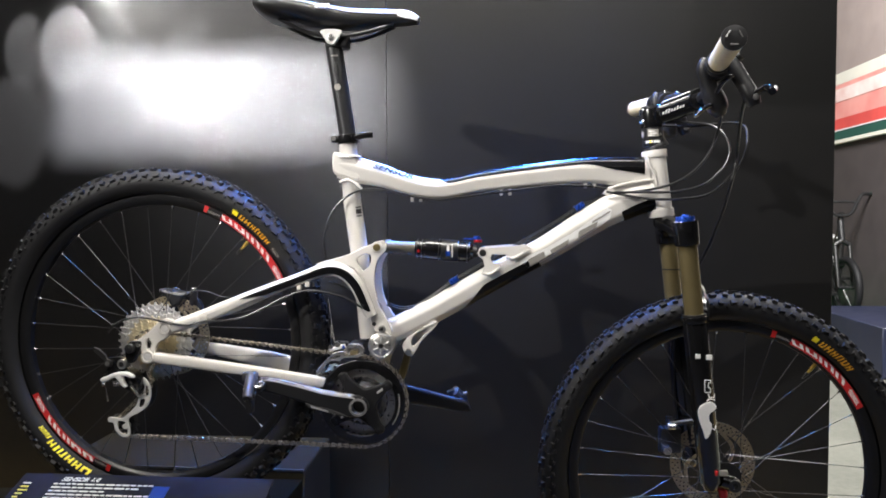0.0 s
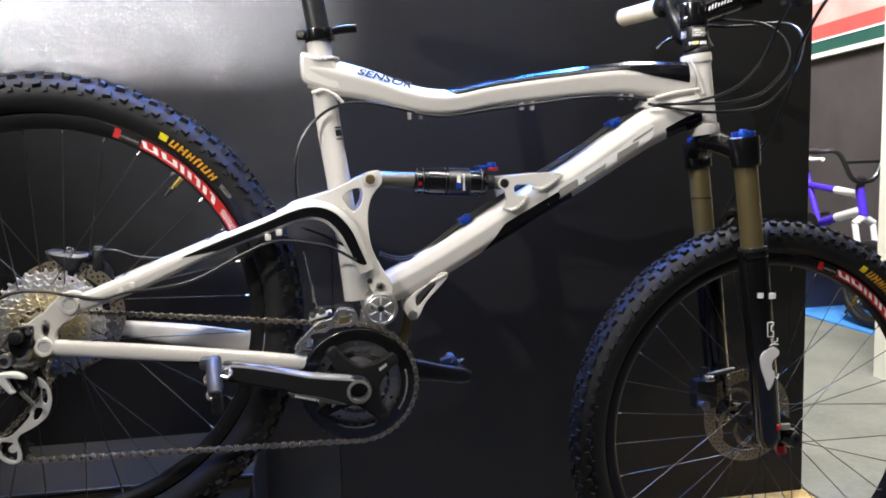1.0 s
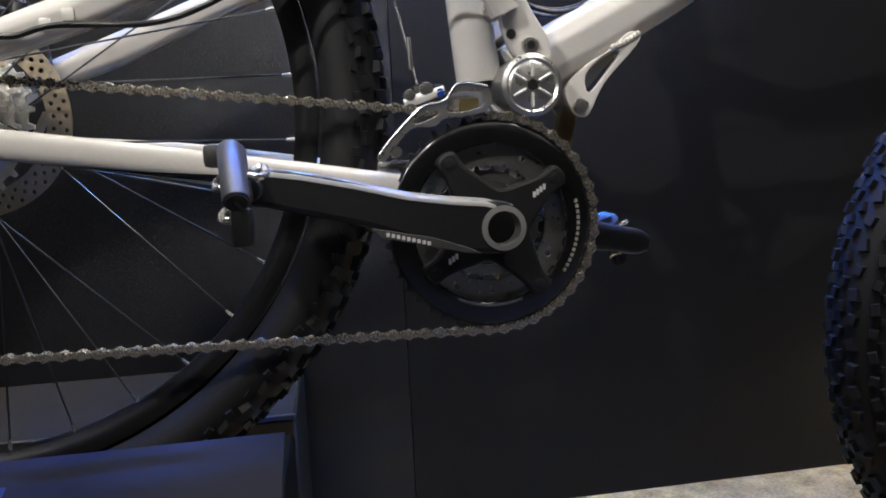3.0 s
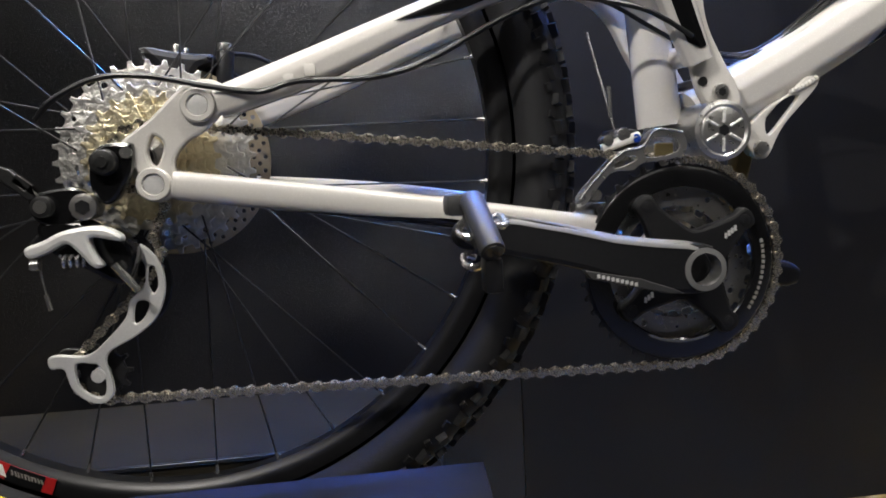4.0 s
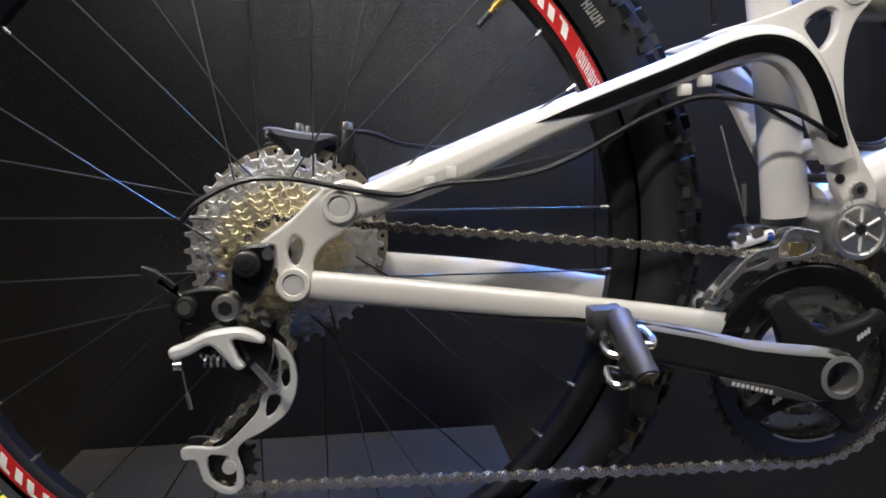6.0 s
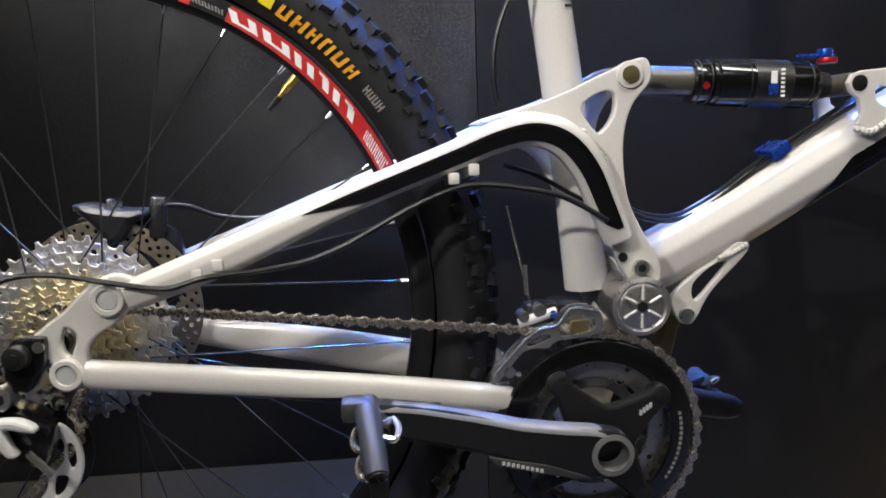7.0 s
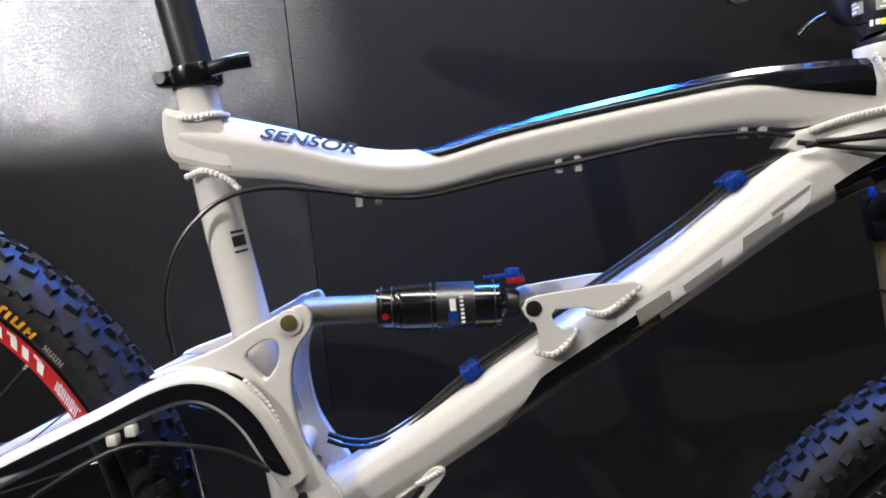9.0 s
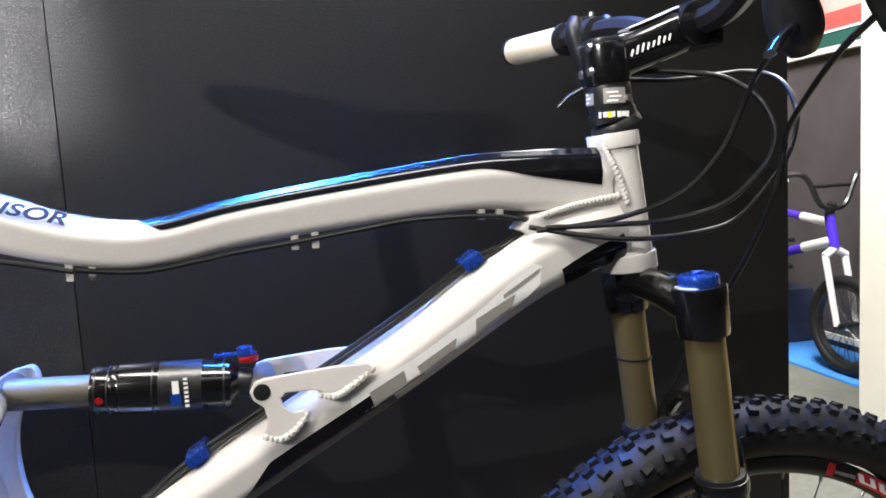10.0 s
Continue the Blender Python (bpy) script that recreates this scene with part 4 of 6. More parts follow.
part("top_cap", merge(rod(FT + Vector((0, -0.065, 0.001)), FT + Vector((-0.0005, -0.065, 0.0115)), 0.0165, seg=32, bevel=0.002), box((0.5285, -0.068, 0.817), (0.5395, -0.062, 0.8205), 0.001)), BLUEANO, fork, "blue adjuster cap")
part("cap_ring", rod(FT + Vector((0, -0.065, -0.002)), FT + Vector((0, -0.065, 0.002)), 0.0195, seg=32, bevel=0.001), SILVER, fork)
part("air_cap", rod(FT + Vector((0, 0.065, 0.0)), FT + Vector((0, 0.065, 0.01)), 0.0145, seg=32, bevel=0.002), BLUEANO, fork)
part("arch", wire([FT + FA * 0.19 + Vector((0.012, -0.065, 0)), FT + FA * 0.15 + Vector((0.022, -0.055, 0)), FT + FA * 0.118 + Vector((0.024, -0.025, 0)), FT + FA * 0.112 + Vector((0.024, 0, 0)), FT + FA * 0.118 + Vector((0.024, 0.025, 0)), FT + FA * 0.15 + Vector((0.022, 0.055, 0)), FT + FA * 0.19 + Vector((0.012, 0.065, 0))], 0.0085), GLOSSBLACK, fork)
part("o_ring", lathe([(0.0165, -0.001), (0.018, -0.001), (0.018, 0.001), (0.0165, 0.001)], (0, 0, 0), 24), SATIN, fork).data.transform(Matrix.Translation(FT + FA * 0.09 + Vector((0, 0.065, 0))) @ Euler((radians(90), 0, 0)).to_matrix().to_4x4())
def on_leg(d, z, w, h):
    p = FT + FA * d + Vector((z, -0.065 - 0.0206, 0))
    return box((p[0] - w / 2, p[1] - 0.0006, p[2] - h / 2), (p[0] + w / 2, p[1] + 0.006, p[2] + h / 2), 0)
part("leg_badge", merge(on_leg(0.232, -0.006, 0.008, 0.008), on_leg(0.234, 0.013, 0.010, 0.008)), WHITESTICKER, fork)
LB = FT + FA * 0.345
part("leg_badge", plate([rounded([(LB[0] + x, LB[2] + z) for x, z in ((-0.0035, 0.0315), (-0.0135, 0.024), (-0.0165, 0.0125), (-0.0125, -0.005), (-0.0075, -0.018), (-0.003, -0.032), (0.0045, -0.022), (0.007, -0.007), (0.0025, 0.001), (0.0035, 0.013), (0.0115, 0.019), (0.014, 0.026), (0.006, 0.033))], 5)], -0.0862, -0.083, 0.0002), WHITESTICKER, fork, "white plain badge")
for loop in (((-0.006, 0.071), (-0.0055, 0.05), (0.0035, 0.049), (0.004, 0.057), (0.0, 0.0585), (0.0005, 0.066), (0.004, 0.067), (0.004, 0.071), (-0.006, 0.071)), ((0.001, 0.047), (0.0015, 0.041), (0.01, 0.041), (0.011, 0.047)), ((-0.002, 0.035), (0.003, 0.0385), (0.012, 0.037)), ((0.006, -0.012), (0.012, -0.016), (0.014, -0.008))):
    part("badge_outline", wire([(LB[0] + x, -0.0858, LB[2] + z) for x, z in loop], 0.0009, False), WHITESTICKER, fork)
part("leg_mark", box((0.584, -0.0862, 0.366), (0.5895, -0.080, 0.375), 0.001), REDSTICKER, fork)
part("leg_print", box((0.591, -0.0862, 0.366), (0.606, -0.080, 0.375), 0.0006), GREYSTICKER, fork)
part("axle_ring", lathe([(0.0055, -0.0795), (0.0105, -0.0795), (0.0112, -0.0775), (0.0055, -0.0775)], FC, 28), GUNMETAL, fork, "open end of the hollow axle")
part("rebound_knob", rod((0.603, -0.065, 0.336), (0.606, -0.065, 0.322), 0.008, seg=16, bevel=0.001), REDANO, fork)
part("front_caliper", merge(box((0.52, 0.035, 0.365), (0.56, 0.06, 0.415), 0.006, 2), rod((0.535, 0.03, 0.425), (0.585, 0.03, 0.432), 0.004), rod((0.538, 0.045, 0.41), (0.538, 0.045, 0.435), 0.006)), GUNMETAL, fork)
part("caliper_bolt", rod((0.53, 0.028, 0.42), (0.545, 0.028, 0.42), 0.006), STEEL, fork)
part("caliper_bolt", rod((0.53, 0.036, 0.375), (0.53, 0.022, 0.375), 0.008), STEEL, fork)

# -- cockpit --
bars = part("handlebar", wire([(0.522, -0.324, 1.056), (0.5415, -0.2, 1.049), (0.560, -0.11, 1.043), (0.570, -0.05, 1.026), (0.570, 0.0, 1.024), (0.570, 0.05, 1.026), (0.560, 0.11, 1.043), (0.5415, 0.2, 1.049), (0.522, 0.324, 1.056)], 0.0118), SATIN, bike, "black riser handlebar with cream grips")
for sgn in (-1, 1):
    a, b = Vector((0.5225, sgn * 0.322, 1.0558)), Vector((0.540, sgn * 0.205, 1.0492))
    part("grip", merge(rod(a, b, 0.0168, 0.0158, seg=32, bevel=0.002)), GRIP, bars, "cream rubber grip")
    e = (a - b).normalized()
    part("end_plug", merge(rod(a, a + e * 0.005, 0.0176, seg=32, bevel=0.001)), SATIN, bars)
    for q in (0.5, 2.6, 4.7):
        part("plug_mark", rod(a + e * 0.0054 + Vector((0.011 * math.cos(q - 0.5), 0, 0.011 * math.sin(q - 0.5))), a + e * 0.0054 + Vector((0.011 * math.cos(q + 0.5), 0, 0.011 * math.sin(q + 0.5))), 0.0014, seg=6), BEVEL, bars)
    part("grip_clamp", rod(b, b.lerp(a, -0.05), 0.0185, seg=24, bevel=0.001), GUNMETAL, bars)
    part("brake_lever_body", merge(Tube([(0.548, sgn * 0.172, 1.058, 0.011, 0.011), (0.566, sgn * 0.176, 1.051, 0.0135, 0.013), (0.583, sgn * 0.184, 1.024, 0.0115, 0.012), (0.594, sgn * 0.19, 1.0, 0.012, 0.0125), (0.601, sgn * 0.19, 0.984, 0.009, 0.01)], 2.5, 24).body(20), rod((0.547, sgn * 0.182, 1.048), (0.549, sgn * 0.166, 1.048), 0.0195, seg=24, bevel=0.002)), SATIN, bars, "black brake lever body")
    part("lever_pivot", rod((0.598, sgn * 0.19 - 0.0135, 0.995), (0.598, sgn * 0.19 + 0.0135, 0.995), 0.0048, seg=14, bevel=0.0008), CAPALLOY, bars)
    part("reservoir_cap", rod((0.577, sgn * 0.176, 1.061), (0.5815, sgn * 0.177, 1.0645), 0.0085, seg=20, bevel=0.001), GUNMETAL, bars)
    part("brake_lever_blade", Tube([(0.592, sgn * 0.192, 0.998, 0.0055, 0.006), (0.602, sgn * 0.2, 1.004, 0.0045, 0.0075), (0.61, sgn * 0.212, 1.006, 0.0042, 0.008), (0.613, sgn * 0.226, 1.002, 0.005, 0.0078), (0.609, sgn * 0.237, 0.997, 0.0055, 0.006)], 2.4, 20).body(16), GLOSSBLACK, bars)
    part("shifter", Tube([(0.533, sgn * 0.158, 1.064, 0.006, 0.007), (0.531, sgn * 0.158, 1.05, 0.0105, 0.011), (0.537, sgn * 0.156, 1.028, 0.0115, 0.012), (0.548, sgn * 0.152, 1.006, 0.0165, 0.017), (0.556, sgn * 0.15, 0.988, 0.0165, 0.017), (0.562, sgn * 0.148, 0.974, 0.0085, 0.009)], 2.3, 28).body(22), SATIN, bars, "black gear shifter")
    part("shifter_clamp", rod((0.55, sgn * 0.158, 1.045), (0.5515, sgn * 0.142, 1.044), 0.018, seg=24, bevel=0.002), SATIN, bars)
    part("shifter_trigger", Tube([(0.549, sgn * 0.166, 1.008, 0.004, 0.005), (0.557, sgn * 0.178, 1.024, 0.004, 0.006), (0.569, sgn * 0.184, 1.031, 0.004, 0.006), (0.58, sgn * 0.184, 1.029, 0.003, 0.005)], 2.4, 18).body(14), GLOSSBLACK, bars)
    part("shifter_trigger", Tube([(0.545, sgn * 0.16, 0.99, 0.004, 0.005), (0.527, sgn * 0.168, 0.981, 0.0035, 0.006), (0.515, sgn * 0.173, 0.97, 0.003, 0.005)], 2.4, 14).body(14), GLOSSBLACK, bars)
    for dx, dz in ((0.0, 0.018), (-0.0185, 0.0)):
        part("clamp_bolt", rod((0.5485 + dx, sgn * 0.152, 1.047 + dz - 0.002), (0.5485 + dx, sgn * 0.152, 1.047 + dz + 0.003), 0.0032, seg=10), STEEL, bars)
stem = part("stem", merge(rod((0.4905, 0, 0.975), (0.488, 0, 1.010), 0.0205, seg=32, bevel=0.002), Tube([(0.486, 0, 0.9945, 0.0195, 0.0175), (0.52, 0, 1.005, 0.0185, 0.0165), (0.556, 0, 1.018, 0.0195, 0.019)], 3.0, 20).body(28), rod((0.570, -0.0225, 1.024), (0.570, 0.0225, 1.024), 0.0205, seg=32, bevel=0.002), box((0.572, -0.022, 1.005), (0.5925, 0.022, 1.043), 0.005, 2)), GLOSSBLACK, bike, "black stem and headset spacers")
part("spacer", merge(rod((0.4935, 0, 0.953), (0.4905, 0, 0.9755), 0.0192, seg=36, bevel=0.001), rod((0.4955, 0, 0.9445), (0.4935, 0, 0.9535), 0.0205, seg=36, bevel=0.001), rod((0.4985, 0, 0.9375), (0.4955, 0, 0.9445), 0.0232, 0.0215, seg=36, bevel=0.001)), SATIN, stem)
for i in range(8):
    a, tall = Vector((0.505 + 0.0051 * i, -0.0176, 0.9965 + 0.00185 * i)), 0.0055 + 0.0018 * (i in (1, 2, 5))
    part("stem_print", rod(a, a + Vector((0.0016, 0, tall)), 0.0009, seg=6), WHITESTICKER, stem)
part("top_plate", Tube([(0.508, 0, 1.0215, 0.0012, 0.011), (0.53, 0, 1.0292, 0.0014, 0.0125), (0.554, 0, 1.0385, 0.0014, 0.0135)], 3.2, 14).body(18), SILVER, stem, "slim silver plate along the top")


def wrap(centre, r, a0, a1, z0, z1, k=8):
    """A thin label bent round an upright cylinder, angles in degrees."""
    bm = bmesh.new()
    cols = []
    for i in range(k + 1):
        a = radians(a0 + (a1 - a0) * i / k)
        cols.append([bm.verts.new((centre[0] + q * math.cos(a), centre[1] + q * math.sin(a), z)) for q, z in ((r, z0), (r, z1), (r - 0.0006, z1), (r - 0.0006, z0))])
    for p, q in zip(cols, cols[1:]):
        for j in range(4):
            bm.faces.new((p[j], q[j], q[(j + 1) % 4], p[(j + 1) % 4]))
    bm.faces.new(cols[0])
    bm.faces.new(cols[-1][::-1])
    return bm


for a in (-131, -215):
    label = part("spacer_label", wrap((0.492, 0), 0.0198, a, a + 56, 0.958, 0.971), GREYSTICKER, stem, "small grey label")
    for i, z in enumerate((0.9595, 0.963, 0.9665)):
        part("label_print", wrap((0.492, 0), 0.0201, a + 8 + 6 * (i % 2), a + 36 + 9 * (i % 2), z, z + 0.0016), WHITESTICKER, label)
for i, a in enumerate((-150, -138, -128, -118, -106, -96, -84)):
    part("ring_print", wrap((0.4945, 0), 0.0212, a, a + 7 + 2 * (i % 3), 0.9462 + 0.0006 * (i % 2), 0.951), WHITESTICKER if i != 2 else YELLOWPRINT, stem)
for y in (-0.008, 0.008):
    for z in (0.986, 1.006):
        part("stem_bolt", rod((0.4745, y, z), (0.469, y, z - 0.001), 0.004, seg=12), STEEL, stem)
part("stem_bolt", rod((0.4985, -0.016, 0.962), (0.5, -0.0215, 0.962), 0.003, seg=10), STEEL, stem)
part("star_cap", rod((0.488, 0, 1.009), (0.4878, 0, 1.014), 0.017, seg=28, bevel=0.001), SATIN, stem)

# -- saddle and post --
PA, PB = Vector((-0.0665, 0, 0.955)), Vector((-0.0955, 0, 1.148))
post = part("seatpost", rod(PA, PB, 0.0156, seg=36), SATIN, bike, "black seatpost")
part("post_mark", box((-0.0965, -0.0162, 1.118), (-0.084, -0.0145, 1.121), 0.0003), GREYSTICKER, post)
part("post_badge", rod((-0.0845, -0.0165, 1.061), (-0.0845, -0.0145, 1.061), 0.0062, seg=20), GREYSTICKER, post)
part("post_mark", merge(box((-0.0915, -0.0162, 1.085), (-0.0855, -0.0145, 1.108), 0.0005)), GUNMETAL, post)
for y in (-0.026, 0.018):
    part("saddle_clamp", plate([rounded([(-0.113, 1.165), (-0.075, 1.164), (-0.082, 1.145), (-0.09, 1.137), (-0.1, 1.14), (-0.107, 1.15)], 5)], y, y + 0.008, 0.002), SILVER, post)
part("clamp_bolt", rod((-0.094, -0.029, 1.1505), (-0.094, 0.029, 1.1505), 0.006, seg=16, bevel=0.001), STEEL, post)
part("clamp_core", box((-0.105, -0.018, 1.135), (-0.066, 0.018, 1.16), 0.004, 2), SATIN, post)
collar = part("seat_clamp", merge(rod((-0.0675, 0, 0.957), (-0.0695, 0, 0.9735), 0.0208, seg=36, bevel=0.0015), box((-0.1, -0.008, 0.9595), (-0.084, 0.008, 0.972), 0.003, 2)), GLOSSBLACK, bike, "black quick-release seat clamp")
part("quick_release", Tube([(-0.05, -0.0215, 0.967, 0.006, 0.0035), (-0.035, -0.0235, 0.9695, 0.0062, 0.003), (-0.018, -0.021, 0.9715, 0.0065, 0.003)], 2.6, 16).body(16), GLOSSBLACK, collar)
part("release_nut", rod((-0.094, -0.014, 0.9655), (-0.094, 0.014, 0.9655), 0.0048, seg=14), STEEL, collar)
sad = Tube([(-0.232, 0, 1.214, 0.012, 0.052), (-0.21, 0, 1.2085, 0.02, 0.066), (-0.16, 0, 1.2, 0.0215, 0.064), (-0.11, 0, 1.1925, 0.021, 0.046), (-0.06, 0, 1.1885, 0.0185, 0.029), (0.0, 0, 1.189, 0.0155, 0.021), (0.045, 0, 1.188, 0.0125, 0.018), (0.066, 0, 1.183, 0.0065, 0.011)], 2.5, 48)
saddle = part("saddle", sad.body(40), SADDLEBLACK, bike, "black and grey racing saddle with white nose")
part("cover_panel", sad.patch(0.12, 0.86, lambda u: 22 + 8 * math.sin(u * 5), lambda u: 158 - 8 * math.sin(u * 5), 0.0008, 40, 14), SADDLEGREY, saddle, "grey top cover")
part("nose_panel", sad.patch(0.8, 1.0, lambda u: -12 + 40 * max(0, 0.3 - u), lambda u: 192 - 40 * max(0, 0.3 - u), 0.0012, 20, 14), WHITESTICKER, saddle, "white nose cover")
for sgn in (-1, 1):
    part("piping", wire([sad.point(0.1 + 0.72 * i / 12, radians(90 + sgn * (70 - 8 * math.sin(i / 12 * 5))), 0.0008) for i in range(13)], 0.0012), WHITESTICKER, saddle)
    part("rail", wire([(-0.19, sgn * 0.03, 1.186), (-0.15, sgn * 0.026, 1.166), (-0.12, sgn * 0.022, 1.157), (-0.06, sgn * 0.022, 1.155), (-0.02, sgn * 0.018, 1.163), (0.02, sgn * 0.01, 1.176)], 0.0036), SATIN, saddle)
part("cover_print", merge(*[box((-0.118 + 0.007 * i, -0.049, 1.199), (-0.113 + 0.007 * i, -0.0425, 1.206), 0) for i in range(4)]), WHITESTICKER, saddle)

# the front end is steered a little to the bicycle's left
HEAD = Vector((0.506, 0, 0.8775))
STEER = Matrix.Translation(HEAD) @ Matrix.Rotation(radians(1.8), 4, Vector((-0.015, 0, 0.118))) @ Matrix.Translation(-HEAD)
for ob, dx, dz in ((front, 0.004, 0.0), (fork, 0.004, 0.0), (bars, 0.008, 0.006), (stem, 0.005, 0.004)):
    ob.matrix_basis = Matrix.Translation((dx, 0, dz)) @ STEER

# ---- drivetrain ----


def sprocket(c, r, teeth, y0, y1, inner, depth=0.0042, windows=0):
    out = []
    for i in range(teeth):
        a = 2 * math.pi * i / teeth
        w = 2 * math.pi / teeth
        for f, d in ((-0.5, -0.5), (-0.22, -0.42), (-0.1, 0.5), (0.1, 0.5), (0.22, -0.42)):
            out.append((c[0] + (r + d * depth) * math.cos(a + f * w), c[2] + (r + d * depth) * math.sin(a + f * w)))
    loops = [out, circle(c[0], c[2], inner, 40)]
    for i in range(windows):
        a = 2 * math.pi * i / windows
        for rr in (r - 0.0075 - 0.0025 * (i % 2) if inner < r - 0.012 else r - 0.006,):
            loops.append(circle(c[0] + rr * math.cos(a), c[2] + rr * math.sin(a), 0.0014 + 0.0012 * ((i * 7) % 3) / 2, 8))
    return plate(loops, y0, y1, 0.0005)


for i, t in enumerate((36, 32, 28, 24, 21, 18, 15, 13, 11)):
    r = t * 0.0127 / (2 * math.pi)
    y = -0.0185 - 0.0043 * i
    ring = part("sprocket", sprocket(RC, r, t, y - 0.001, y + 0.001, max(0.012, r - (0.017 if i < 5 else 0.008)), 0.005, windows=(t * 2 // 3 if i < 7 else 0)), COG if i < 3 else COGWARMLIT, rear, "bright nickel sprocket" if i == 0 else "")
part("cassette_body", merge(rod(RC + Vector((0, -0.054, 0)), RC + Vector((0, -0.018, 0)), 0.0165, seg=32), *[rod(RC + Vector((0.012 * math.cos(a), -0.045, 0.012 * math.sin(a))), RC + Vector((0.055 * math.cos(a + 0.3), -0.02, 0.055 * math.sin(a + 0.3))), 0.003, seg=6) for a in [k * 2 * math.pi / 5 for k in range(5)]]), COG, rear)

chain_ring = part("crankset", sprocket(BB, 0.0822, 42, -0.0492, -0.0468, 0.062, windows=0), SATIN, bike, "anthracite triple crankset")
part("ring_cover", lathe([(0.0785, -0.0503), (0.0765, -0.0515), (0.0625, -0.0518), (0.0615, -0.051), (0.0615, -0.049), (0.0785, -0.0495)], BB, 80), GLOSSBLACK, chain_ring)
part("middle_ring", sprocket(BB, 0.0645, 32, -0.0405, -0.0385, 0.046, windows=12), CAPALLOY, chain_ring)
part("inner_ring", sprocket(BB, 0.0445, 22, -0.0325, -0.0305, 0.034), STEEL, chain_ring)
arm_ang = math.atan2(0.515 - 0.477, -0.212 + 0.036)
web = []
for k in range(4):
    a = arm_ang + radians(-43 + 90 * k)
    for da, r in ((-10, 0.052), (-7.5, 0.064), (0, 0.067), (7.5, 0.064), (10, 0.052), (24, 0.036), (45, 0.0285), (66, 0.036)):
        web.append((BB[0] + r * math.cos(a + radians(da)), BB[2] + r * math.sin(a + radians(da))))
    q = BB + Vector((math.cos(a), 0, math.sin(a))) * 0.058
    part("ring_bolt", merge(rod((q[0], -0.0636, q[2]), (q[0], -0.036, q[2]), 0.0046, seg=16, bevel=0.0006), rod((q[0], -0.0641, q[2]), (q[0], -0.0637, q[2]), 0.0026, seg=6)), SATIN, chain_ring)
part("spider", plate([rounded(web, 4)], -0.0632, -0.052, 0.003), CRANK, chain_ring)
for k, n in ((0, 4), (2, 3)):
    a = arm_ang + radians(-43 + 90 * (k + 3))
    for i in range(n):
        q = BB + Vector((math.cos(a), 0, math.sin(a))) * (0.038 + 0.0032 * i)
        part("spider_print", box((q[0] - 0.0011, -0.0637, q[2] - 0.0022), (q[0] + 0.0011, -0.0631, q[2] + 0.0022), 0), SILVER, chain_ring)
for i in range(14):
    part("ring_print", arc_band(BB, 0.0682, 0.0706, -36 + 3.6 * i, -33.6 + 3.6 * i, -0.0518, k=4), GREYSTICKER, chain_ring)
part("ring_edge", arc_band(BB, 0.0625, 0.0645, -118, -70, -0.0518, k=24), STEEL, chain_ring)
part("axle", merge(rod((BB[0], -0.07, BB[2]), (BB[0], 0.086, BB[2]), 0.0125, seg=28)), SATIN, chain_ring)
